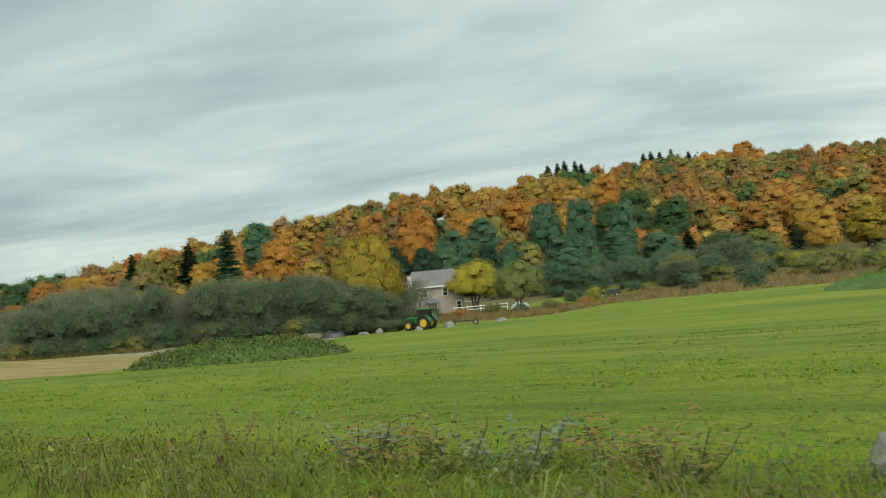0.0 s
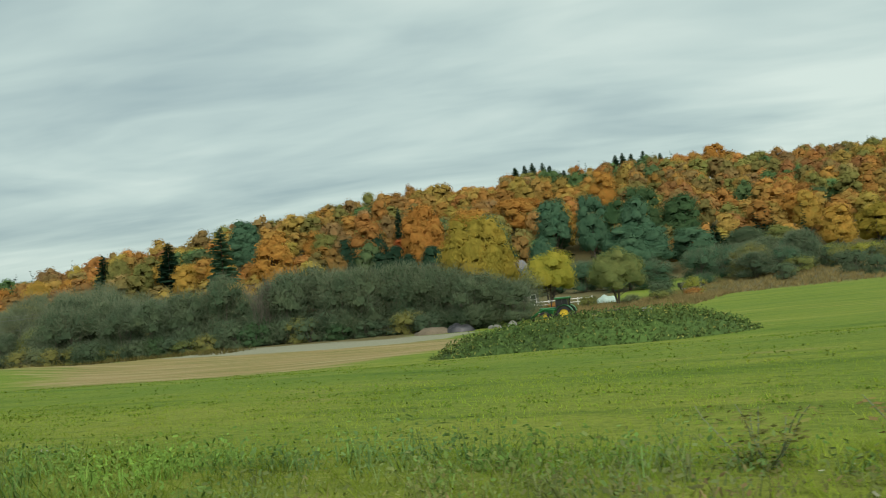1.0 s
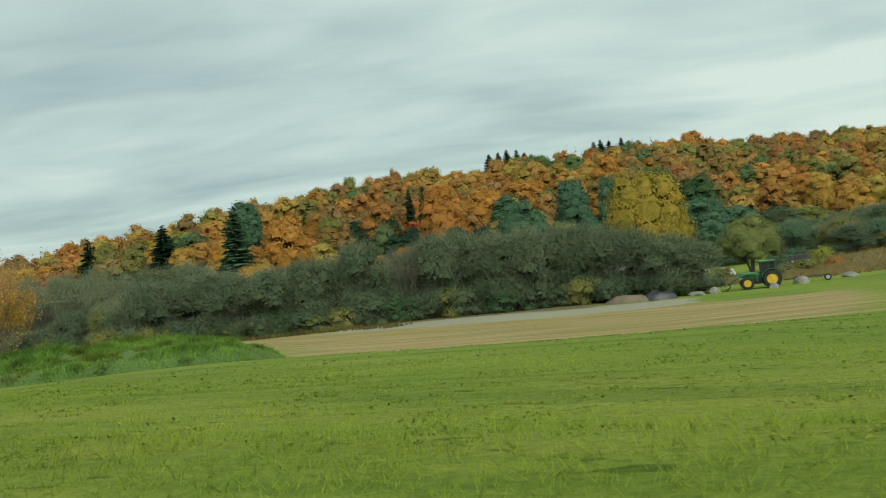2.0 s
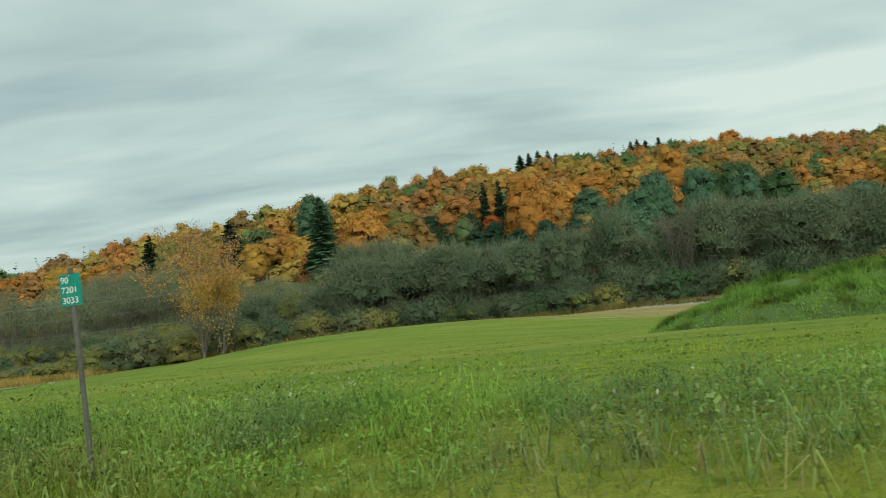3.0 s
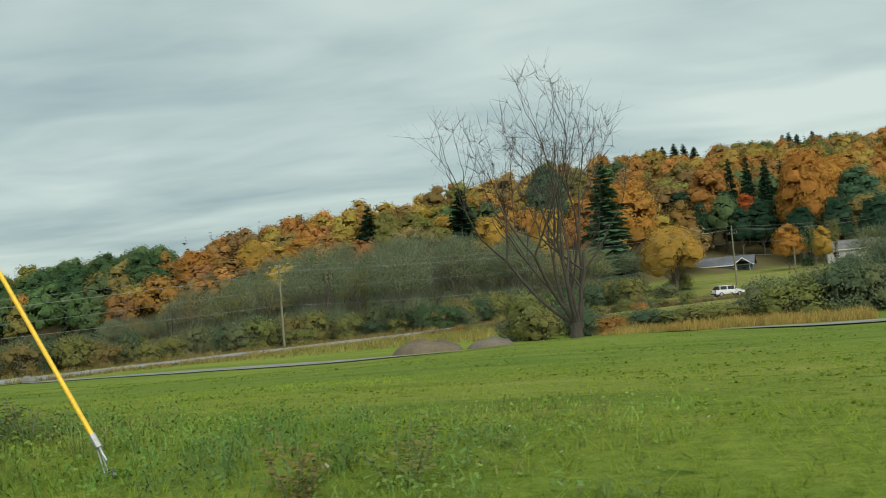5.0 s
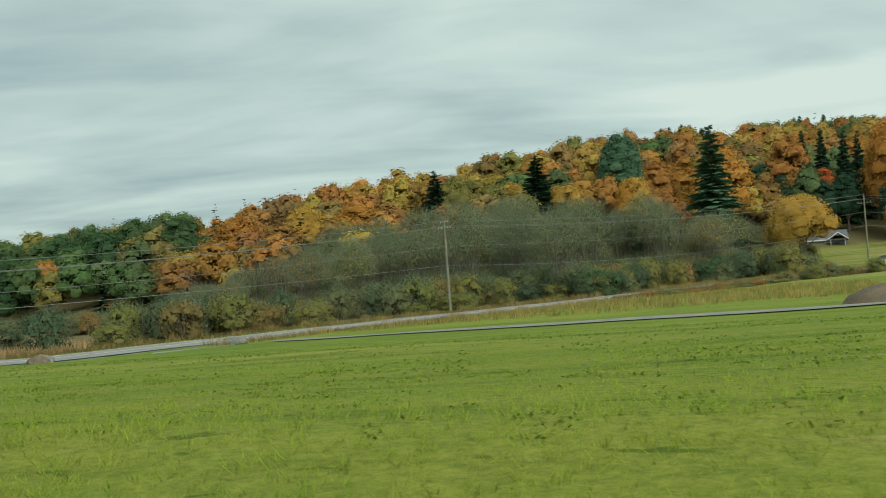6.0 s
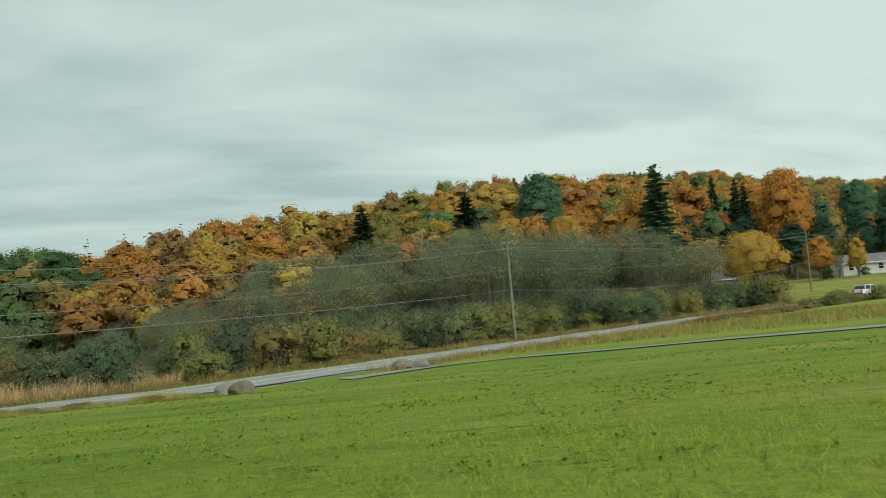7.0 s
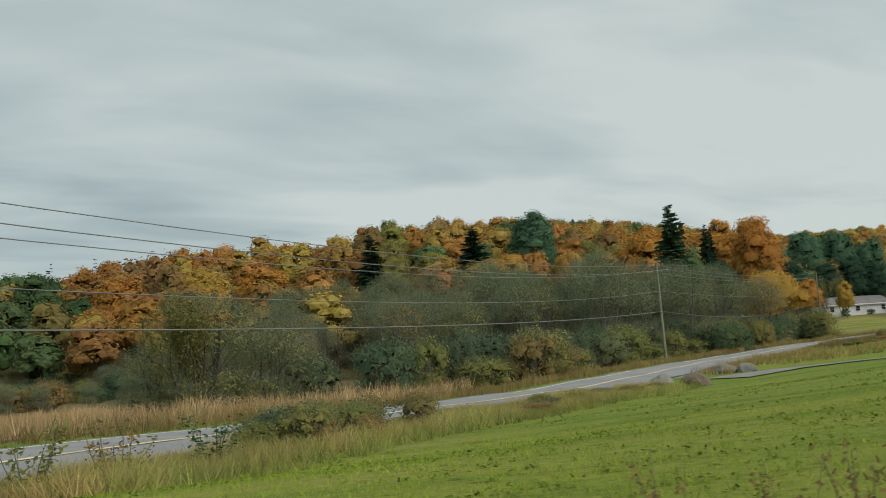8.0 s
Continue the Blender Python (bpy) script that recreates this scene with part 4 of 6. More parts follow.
def utility_pole(x, y, h, r, arms, lean=(0, 0), label="weathered grey wooden utility pole"):
    root = new("utility_pole")
    z0 = gz(x, y)
    root.location = (x, y, z0)
    root.rotation_euler = (lean[0], lean[1], 0)
    bm = bm_new()
    v, f = tube([(0, 0, -0.6), (0, 0, h * 0.3), (0, 0, h * 0.7), (0, 0, h)], [r, r * 0.92, r * 0.78, r * 0.66], 18)
    part("pole", mesh_from("pole", v, f, smooth=True), POLE_WOOD, root)
    part("pole_top", cyl(bm, (0, 0, h - 0.02), (0, 0, h + 0.03), r * 0.68, r * 0.5, 18), POLE_WOOD, root)
    ax, ay = SIDE_D[1], -SIDE_D[0]
    for z, half in arms:
        bm = bm_new()
        box(bm, -half, half, -0.05, 0.05, -0.06, 0.06, 0.01)
        bm.transform(Matrix.Translation((0, 0, z)) @ Matrix.Rotation(math.atan2(ay, ax), 4, "Z") @ Matrix.Translation((0, r * 0.9, 0)))
        arm = part("crossarm", bm, POLE_WOOD, root)
        for k in (-0.9, -0.45, 0.45, 0.9):
            bm = bm_new()
            cx, cy = ax * half * k, ay * half * k
            cyl(bm, (cx, cy, z + 0.06), (cx, cy, z + 0.2), 0.02, n=8)
            cyl(bm, (cx, cy, z + 0.15), (cx, cy, z + 0.28), 0.06, 0.035, 10)
            part("insulator", bm, CERAMIC, root)
    return tagged(root, label, "utility pole")


def wire(a, b, sag, r=0.012, name="overhead_wire", label="thin grey overhead wire between utility poles"):
    a, b = np.array(a), np.array(b)
    t = np.linspace(0, 1, 25)
    P = a + (b - a) * t[:, None]
    P[:, 2] -= sag * 4 * t * (1 - t)
    v, f = tube(P, np.full(25, r), 5)
    ob = part(name, mesh_from(name, v, f, smooth=True), WIRE)
    return tagged(ob, label, "wire", "overhead wires")


# poles along the side road
POLES = [(-212.8, 89.6), (-163.2, 154.8), (-283, -28), (-136, 205)]
utility_pole(*POLES[0], 10.6, 0.17, ((9.55, 1.2), (10.25, 0.75)), (0.0, -0.01))
utility_pole(*POLES[1], 10.6, 0.16, ((9.1, 1.1),))
utility_pole(*POLES[2], 10.6, 0.17, ((9.55, 1.2),))
utility_pole(*POLES[3], 9.6, 0.16, ((9.1, 1.1),))
utility_pole(-152.7, 133.9, 6.6, 0.13, (), label="short pale wooden pole beside the bushes")
zs = [gz(*p) for p in POLES]
for i, j, sags in ((2, 0, (3.2, 3.2, 2.9, 2.6, 1.6)), (0, 1, (1.0, 1.0, 0.9, 1.0, 1.6)), (1, 3, (0.8, 0.8, 0.7, 0.8, 1.2))):
    a, b = POLES[i], POLES[j]
    for (o, h), sag in zip(((-1.08, 9.85), (1.08, 9.85), (-0.5, 10.5), (0, 7.6), (0.1, 5.4)), sags):
        ha, hb = min(h, h), h if j < 3 else h - 0.7
        wire((a[0] + SIDE_D[1] * o, a[1] - SIDE_D[0] * o, zs[i] + ha), (b[0] + SIDE_D[1] * o, b[1] - SIDE_D[0] * o, zs[j] + hb), sag, 0.026 if h < 6 else 0.019)


# ---------------------------------------------------------------- houses
def siding_material(name, color, pitch=0.2):
    """Painted lap siding: courses in relief, weathered a little."""
    m, nt, p = material(name)
    tc, sep = nt.nodes.new("ShaderNodeTexCoord"), nt.nodes.new("ShaderNodeSeparateXYZ")
    nt.links.new(tc.outputs["Object"], sep.inputs[0])
    mul = nt.nodes.new("ShaderNodeMath"); mul.operation = "MULTIPLY"; mul.inputs[1].default_value = 1 / pitch
    fr = nt.nodes.new("ShaderNodeMath"); fr.operation = "FRACT"
    nt.links.new(sep.outputs[2], mul.inputs[0]); nt.links.new(mul.outputs[0], fr.inputs[0])
    c = ramp_node(nt, noise_node(nt, 0.8, 4), ((0.3, tuple(k * 0.88 for k in color)), (0.7, color)))
    c = mix_node(nt, c, ramp_node(nt, fr.outputs[0], ((0.0, (0.72,) * 3), (0.12, (1.0,) * 3))), 1.0, "MULTIPLY")
    nt.links.new(c, p.inputs["Base Color"])
    p.inputs["Roughness"].default_value = 0.7
    bump_node(nt, fr.outputs[0], 0.5, 0.02, p)
    return m


def shingle_material(name, color):
    m, nt, p = material(name)
    n = noise_node(nt, 1.0, 5, 0.7, stretch=(3, 3, 6))
    b = noise_node(nt, 0.35, 3)
    c = ramp_node(nt, n, ((0.3, tuple(k * 0.7 for k in color)), (0.7, tuple(k * 1.2 for k in color))))
    c = mix_node(nt, c, ramp_node(nt, b, ((0.35, (0.8,) * 3), (0.65, (1.1,) * 3))), 1.0, "MULTIPLY")
    nt.links.new(c, p.inputs["Base Color"])
    p.inputs["Roughness"].default_value = 0.9
    bump_node(nt, n, 0.4, 0.02, p)
    return m


BEIGE = siding_material("beige_siding", (0.34, 0.33, 0.27))
BLUE_GREY = siding_material("blue_grey_siding", (0.17, 0.23, 0.30))
WHITE_SIDING = siding_material("white_siding", (0.66, 0.67, 0.66))
SHINGLE = shingle_material("grey_shingles", (0.15, 0.15, 0.15))
SHINGLE_BLUE = shingle_material("slate_shingles", (0.12, 0.135, 0.155))
TRIM = plain("white_trim", (0.72, 0.72, 0.70), 0.5, vary=0.08)
GLASS = plain("dark_window_glass", (0.02, 0.025, 0.03), 0.08, vary=0.3)
CONCRETE = plain("grey_concrete", (0.33, 0.32, 0.30), 0.9, vary=0.2, bump=0.4)
BRICK_WHITE = plain("white_painted_masonry", (0.60, 0.60, 0.58), 0.8, vary=0.15, bump=0.5)


def window(parent, x, y, z, w, h, face=-1):
    """A sash window on a wall that looks along -y (face -1): frame, two panes, sill."""
    yo = y + face * 0.03
    win = part("window", box(bm_new(), x - w / 2 - 0.02, x + w / 2 + 0.02, min(y, yo), max(y, yo), z - 0.02, z + h + 0.02), GLASS, parent, "dark sash window with white frame")
    bm = bm_new()
    for a, b, c, d in ((-w / 2 - 0.1, -w / 2, 0, h), (w / 2, w / 2 + 0.1, 0, h), (-w / 2 - 0.1, w / 2 + 0.1, h, h + 0.12), (-w / 2, w / 2, h / 2 - 0.03, h / 2 + 0.03)):
        box(bm, x + a, x + b, min(yo, yo + face * 0.05), max(yo, yo + face * 0.05), z + c, z + d)
    part("window_frame", bm, TRIM, win)
    part("window_sill", box(bm_new(), x - w / 2 - 0.14, x + w / 2 + 0.14, min(yo, yo + face * 0.1), max(yo, yo + face * 0.1), z - 0.08, z), TRIM, win)
    return win


def roof_mesh(w, d, eave, ridge, over, hip=0.0, thick=0.16):
    """A pitched roof, ridge along x; hip: how far the ridge ends are set in."""
    bm = bm_new()
    x0, x1, y0, y1 = -w / 2 - over, w / 2 + over, -d / 2 - over, d / 2 + over
    drop = (ridge - eave) * over / (d / 2)
    low = eave - drop
    P = [(x0, y0, low), (x1, y0, low), (x1, y1, low), (x0, y1, low), (x0 + hip, 0, ridge), (x1 - hip, 0, ridge)]
    top = [bm.verts.new((a, b, c + thick)) for a, b, c in P]
    bot = [bm.verts.new(p) for p in P]
    for f in ((0, 1, 5, 4), (2, 3, 4, 5)):
        bm.faces.new([top[i] for i in f]); bm.faces.new([bot[i] for i in reversed(f)])
    for f in ((1, 2, 5), (3, 0, 4)):
        bm.faces.new([top[i] for i in f]) if hip else None
        bm.faces.new([bot[i] for i in reversed(f)]) if hip else None
    ring = ((0, 1), (1, 2), (2, 3), (3, 0)) if hip else ((0, 1), (1, 5), (5, 2), (2, 3), (3, 4), (4, 0))
    for a, b in ring:
        bm.faces.new([bot[a], bot[b], top[b], top[a]])
    return bm


def wall_mesh(w, d, h, gable=0.0):
    """Four walls 0.2 m thick as one shell, with gables at both ends of x."""
    bm = bm_new()
    box(bm, -w / 2, w / 2, -d / 2, -d / 2 + 0.2, 0, h)
    box(bm, -w / 2, w / 2, d / 2 - 0.2, d / 2, 0, h)
    for s in (-1, 1):
        x = s * (w / 2 - 0.1)
        box(bm, x - 0.1, x + 0.1, -d / 2 + 0.2, d / 2 - 0.2, 0, h)
        if gable:
            v = [bm.verts.new((x + o, y, z)) for o in (-0.1, 0.1) for y, z in ((-d / 2, h), (d / 2, h), (0, h + gable))]
            bm.faces.new(v[:3]); bm.faces.new([v[5], v[4], v[3]])
            for a, b in ((0, 1), (1, 2), (2, 0)):
                bm.faces.new([v[b], v[a], v[a + 3], v[b + 3]])
    return bm


def farmhouse():
    root = new("farmhouse")
    root.matrix_world = pose(-90.1, 126.6, gz(-89, 125) - 0.3, 0, 0, 35)
    w, d, h = 10.2, 8.0, 5.4
    part("wall", wall_mesh(w, d, h), BEIGE, root)
    part("foundation", box(bm_new(), -w / 2 + 0.05, w / 2 - 0.05, -d / 2 + 0.05, d / 2 - 0.05, -1.2, 0.25), CONCRETE, root)
    part("roof", roof_mesh(w, d, h, h + 2.7, 0.4, 1.6), SHINGLE, root)
    part("fascia", box(bm_new(), -w / 2 - 0.42, w / 2 + 0.42, -d / 2 - 0.46, -d / 2 - 0.40, h - 0.32, h - 0.06), TRIM, root, "white fascia board")
    for x, z in ((-1.7, 3.5), (1.9, 3.5), (-3.3, 3.3)):
        window(root, x, -d / 2, z, 0.75, 1.25)
    window(root, 4.2, -d / 2, 0.9, 0.75, 1.4)
    ch = part("chimney", box(bm_new(), -4.6, -3.9, -d / 2 - 0.62, -d / 2 - 0.02, -0.5, 7.4, 0.02), BRICK_WHITE, root, "tall white chimney stack")
    part("chimney_cap", box(bm_new(), -4.7, -3.8, -d / 2 - 0.72, -d / 2 + 0.08, 7.4, 7.55), CONCRETE, ch)
    porch = part("porch_roof", roof_mesh(2.2, 1.6, 2.4, 2.95, 0.2), SHINGLE_BLUE, root, "small blue-grey porch roof")
    porch.location = (-0.6, -d / 2 - 0.75, 0)
    for x in (-1.5, 0.3):
        part("porch_post", box(bm_new(), x - 0.07, x + 0.07, -d / 2 - 1.45, -d / 2 - 1.31, 0, 2.4), TRIM, root)
    door = part("door", box(bm_new(), -1.05, -0.15, -d / 2 - 0.06, -d / 2 - 0.005, 0.1, 2.15), TRIM, root, "white front door")
    part("door_handle", cyl(bm_new(), (-0.28, -d / 2 - 0.06, 1.1), (-0.28, -d / 2 - 0.13, 1.1), 0.03, n=8), STEEL, door)
    tagged(root, "two-storey beige farmhouse with grey roof and white chimney", "house")


farmhouse()


def cottage(name, x, y, turn, w, d, h, rise, wall, roof, label, z=None, porch=True):
    root = new(name)
    root.matrix_world = pose(x, y, (gz(x, y) if z is None else z) - 0.2, 0, 0, turn)
    part("wall", wall_mesh(w, d, h, rise), wall, root)
    part("foundation", box(bm_new(), -w / 2 + 0.04, w / 2 - 0.04, -d / 2 + 0.04, d / 2 - 0.04, -1.5, 0.3), CONCRETE, root)
    part("roof", roof_mesh(w, d, h, h + rise, 0.4), roof, root)
    part("fascia", box(bm_new(), -w / 2 - 0.42, w / 2 + 0.42, -d / 2 - 0.46, -d / 2 - 0.4, h - 0.34, h - 0.1), TRIM, root, "white fascia board")
    for k in np.linspace(-w / 2 + 1.6, w / 2 - (3.6 if porch else 1.6), 3):
        window(root, k, -d / 2, 1.1, 0.95, 1.05)
    if porch:
        pr = part("porch_roof", roof_mesh(3.0, 3.4, h - 0.25, h + 1.1, 0.3), roof, root, "gabled porch roof with white edges")
        pr.rotation_euler = (0, 0, math.pi / 2)
        pr.location = (w / 2 - 1.8, -d / 2 - 0.9, 0)
        for kx in (-1.35, 1.35):
            part("porch_post", box(bm_new(), w / 2 - 1.8 + kx - 0.07, w / 2 - 1.8 + kx + 0.07, -d / 2 - 2.1, -d / 2 - 1.96, 0, h - 0.2), TRIM, root)
        for s in (-1, 1):
            bm = box(bm_new(), -1.15, 1.15, -0.05, 0.05, -0.09, 0.09)
            bm.transform(Matrix.Translation((w / 2 - 1.8 + s * 0.92, -d / 2 - 2.94, h + 0.55)) @ Matrix.Rotation(s * 0.62, 4, "Y"))
            part("bargeboard", bm, TRIM, root, "white gable board")
        part("door", box(bm_new(), w / 2 - 2.3, w / 2 - 1.4, -d / 2 - 0.05, -d / 2 - 0.004, 0.1, 2.15), GLASS, root, "dark front door")
    return tagged(root, label, "house")


cottage("cottage", -169.3, 196.5, 0, 12.0, 7.0, 2.9, 1.7, BLUE_GREY, SHINGLE_BLUE, "single-storey blue-grey cottage with white gabled porch", z=-2.0)
cottage("bungalow", -141.0, 186.5, 2, 15.0, 7.5, 2.7, 1.6, WHITE_SIDING, SHINGLE, "long white bungalow with grey roof behind the road", porch=False)


# ---------------------------------------------------------------- vehicles
TRACTOR_GREEN = plain("tractor_green_paint", (0.018, 0.13, 0.035), 0.35, vary=0.25)
TRACTOR_YELLOW = plain("wheel_yellow_paint", (0.62, 0.42, 0.03), 0.45, vary=0.15)
RUBBER = plain("tyre_rubber", (0.022, 0.022, 0.022), 0.9, vary=0.2, bump=0.5)
CAR_WHITE = plain("white_car_paint", (0.72, 0.73, 0.74), 0.25, vary=0.04)
LAMP_RED = plain("tail_lamp_red", (0.35, 0.02, 0.02), 0.2)


def wheel(parent, x, y, r, wid, rim_mat, rim=0.62, lugs=0):
    bm = bm_new()
    prof = [(r * rim, -wid / 2), (r * 0.93, -wid / 2), (r, -wid * 0.32), (r, wid * 0.32), (r * 0.93, wid / 2), (r * rim, wid / 2)]
    n = 28
    rings = [[bm.verts.new((math.cos(a) * q, s, math.sin(a) * q)) for q, s in prof] for a in np.linspace(0, 2 * math.pi, n, endpoint=False)]
    for i in range(n):
        A, B = rings[i], rings[(i + 1) % n]
        for j in range(len(prof)):
            k = (j + 1) % len(prof)
            bm.faces.new([A[j], A[k], B[k], B[j]])
    for i in range(lugs):
        a = 2 * math.pi * i / lugs
        q = bm_new()
        box(q, -0.035, 0.035, -wid * 0.46, wid * 0.46, r - 0.01, r + 0.045)
        q.transform(Matrix.Rotation(a, 4, "Y") @ Matrix.Rotation(0.0, 4, "Z"))
        me = bpy.data.meshes.new("lug"); q.to_mesh(me); q.free(); bm.from_mesh(me)
    bm.transform(Matrix.Translation((x, y, r)))
    tyre = part("tyre", bm, RUBBER, parent)
    bm = cyl(bm_new(), (x, y - wid * 0.36, r), (x, y + wid * 0.36, r), r * rim * 1.01, n=24)
    cyl(bm, (x, y - wid * 0.5, r), (x, y + wid * 0.5, r), r * 0.18, n=12)
    part("rim", bm, rim_mat, tyre)
    return tyre


def tractor():
    """Length along x, front towards -x."""
    root = new("tractor")
    root.matrix_world = pose(-64.8, 87.4, gz(-64.8, 87.4), 0, 0, 8)
    for s in (-1, 1):
        wheel(root, 0.95, s * 0.92, 0.86, 0.5, TRACTOR_YELLOW, 0.6, 22)
        wheel(root, -1.35, s * 0.86, 0.6, 0.36, TRACTOR_YELLOW, 0.6, 20)
        bm = bm_new()
        for i in range(9):
            a0, a1 = math.pi * (0.06 + 0.1 * i), math.pi * (0.06 + 0.1 * (i + 1))
            v = [bm.verts.new((0.95 + math.cos(a) * q, s * 0.92 + o, 0.86 + math.sin(a) * q)) for a in (a0, a1) for q in (0.95, 1.0) for o in (-0.3, 0.3)]
            bm.faces.new([v[2], v[3], v[7], v[6]]); bm.faces.new([v[0], v[4], v[5], v[1]])
            bm.faces.new([v[0], v[2], v[6], v[4]]); bm.faces.new([v[1], v[5], v[7], v[3]])
        part("mudguard", bm, TRACTOR_GREEN, root)
    bm = box(bm_new(), -2.0, -0.1, -0.36, 0.36, 0.95, 1.62, 0.1)
    part("bonnet", bm, TRACTOR_GREEN, root)
    part("chassis", box(bm_new(), -1.9, 1.3, -0.3, 0.3, 0.45, 0.98, 0.05), DARK_METAL, root)
    part("grille", box(bm_new(), -2.04, -1.99, -0.3, 0.3, 1.0, 1.5), DARK_METAL, root)
    part("exhaust", cyl(bm_new(), (-0.75, 0.42, 1.5), (-0.75, 0.42, 2.35), 0.045, n=10), DARK_METAL, root)
    cab = part("cab", box(bm_new(), 0.0, 1.35, -0.7, 0.7, 0.95, 1.45, 0.05), TRACTOR_GREEN, root)
    for x in (0.03, 0.72, 1.3):
        for s in (-1, 1):
            part("cab_pillar", box(bm_new(), x - 0.04, x + 0.04, s * 0.7 - 0.04, s * 0.7 + 0.04, 1.4, 2.5), DARK_METAL, cab)
    part("cab_glass", box(bm_new(), 0.06, 1.28, -0.66, 0.66, 1.44, 2.46), GLASS, cab)
    part("cab_roof", box(bm_new(), -0.12, 1.48, -0.8, 0.8, 2.48, 2.66, 0.06), TRACTOR_GREEN, cab)
    for s in (-1, 1):
        bm = bm_new()
        v, f = tube([(-0.2, s * 0.55, 1.35), (-1.3, s * 0.55, 1.5), (-2.3, s * 0.55, 1.1), (-3.1, s * 0.55, 0.55)], [0.075, 0.085, 0.08, 0.07], 6)
        part("loader_arm", mesh_from("loader_arm", v, f), TRACTOR_GREEN, root)
        part("loader_post", box(bm_new(), -0.5, -0.32, s * 0.55 - 0.06, s * 0.55 + 0.06, 0.7, 1.42), TRACTOR_GREEN, root)
        part("ram", cyl(bm_new(), (-1.0, s * 0.55, 0.95), (-2.1, s * 0.55, 1.1), 0.04, n=8), STEEL, root)
    bm = bm_new()
    for i in range(6):
        a0, a1 = -1.9 + 0.42 * i, -1.9 + 0.42 * (i + 1)
        v = [bm.verts.new((-3.35 + 0.42 * math.cos(a), y, 0.5 + 0.42 * math.sin(a))) for a in (a0, a1) for y in (-0.95, 0.95)]
        bm.faces.new([v[0], v[1], v[3], v[2]])
    bmesh.ops.solidify(bm, geom=bm.faces[:], thickness=0.04)
    part("bucket", bm, DARK_METAL, root, "dark steel loader bucket")
    for s in (-1, 1):
        part("headlight", cyl(bm_new(), (-2.06, s * 0.2, 1.4), (-2.02, s * 0.2, 1.4), 0.07, n=12), CERAMIC, root)
    tagged(root, "green farm tractor with cab, front loader and yellow wheels", "tractor")


tractor()


def suv(x, y, turn):
    root = new("suv")
    root.matrix_world = pose(x, y, gz(x, y) + 0.06, 0, 0, turn)
    side_ = [(-2.25, 0.45), (-2.3, 0.85), (-1.35, 1.05), (2.2, 1.08), (2.28, 0.8), (2.25, 0.4)]
    def shell(outline, half, inset=0.0):
        bm = bm_new()
        L = [bm.verts.new((px, -half + (inset if pz > 1.2 else 0), pz)) for px, pz in outline]
        R = [bm.verts.new((px, half - (inset if pz > 1.2 else 0), pz)) for px, pz in outline]
        bm.faces.new(L); bm.faces.new(list(reversed(R)))
        n = len(outline)
        for i in range(n):
            bm.faces.new([L[(i + 1) % n], L[i], R[i], R[(i + 1) % n]])
        bmesh.ops.bevel(bm, geom=bm.edges[:], offset=0.05, segments=2, affect="EDGES")
        return bm
    part("body", shell(side_, 0.92), CAR_WHITE, root)
    part("cabin", shell([(-1.25, 1.02), (-0.5, 1.58), (1.6, 1.62), (2.15, 1.04)], 0.86, 0.12), GLASS, root, "dark glazed cabin")
    part("car_roof", box(bm_new(), -0.45, 1.7, -0.74, 0.74, 1.58, 1.68, 0.04), CAR_WHITE, root)
    for px in (-0.72, 0.45, 1.55):
        for s in (-1, 1):
            bm = box(bm_new(), px - 0.05, px + 0.05, s * 0.82 - 0.04, s * 0.82 + 0.04, 1.05, 1.6)
            part("door_pillar", bm, CAR_WHITE, root)
    for s in (-1, 1):
        for px in (-1.42, 1.42):
            wheel(root, px, s * 0.82, 0.36, 0.24, STEEL, 0.66)
        part("headlight", box(bm_new(), -2.31, -2.18, s * 0.7 - 0.16, s * 0.7 + 0.16, 0.7, 0.84, 0.02), CERAMIC, root)
        part("tail_light", box(bm_new(), 2.2, 2.31, s * 0.72 - 0.12, s * 0.72 + 0.12, 0.75, 1.02, 0.02), LAMP_RED, root)
        part("wing_mirror", box(bm_new(), -1.0, -0.84, s * 1.0 - 0.1, s * 1.0 + 0.1, 1.02, 1.16, 0.03), CAR_WHITE, root)
    part("bumper", box(bm_new(), -2.34, -2.2, -0.85, 0.85, 0.38, 0.58, 0.04), DARK_METAL, root)
    part("bumper", box(bm_new(), 2.2, 2.34, -0.85, 0.85, 0.38, 0.58, 0.04), DARK_METAL, root)
    tagged(root, "white sport utility car on the side road", "car")


suv(*side(141, -1.6), 211)


# ---------------------------------------------------------------- single trees near the road
def branching(rng, base, way, length, radius, depth, out, tips, spread=0.5, up=0.25):
    """Adds a limb and its forks; upright growth, thinner at each fork."""
    n = 5
    path, w = limb(rng, base, way, length, 0.22, n, up * 0.3)
    out.append(tube(path, np.linspace(radius, radius * 0.62, n), 6 if radius > 0.05 else 4))
    if depth == 0:
        tips.append(path[-1])
        return
    for k in range(rng.integers(2, 4) if depth > 1 else 3):
        j = rng.integers(2, n)
        q = w + rng.normal(0, spread, 3)
        q[2] += up
        q /= np.linalg.norm(q)
        branching(rng, path[j], q, length * rng.uniform(0.58, 0.85), radius * 0.53, depth - 1, out, tips, spread, up)


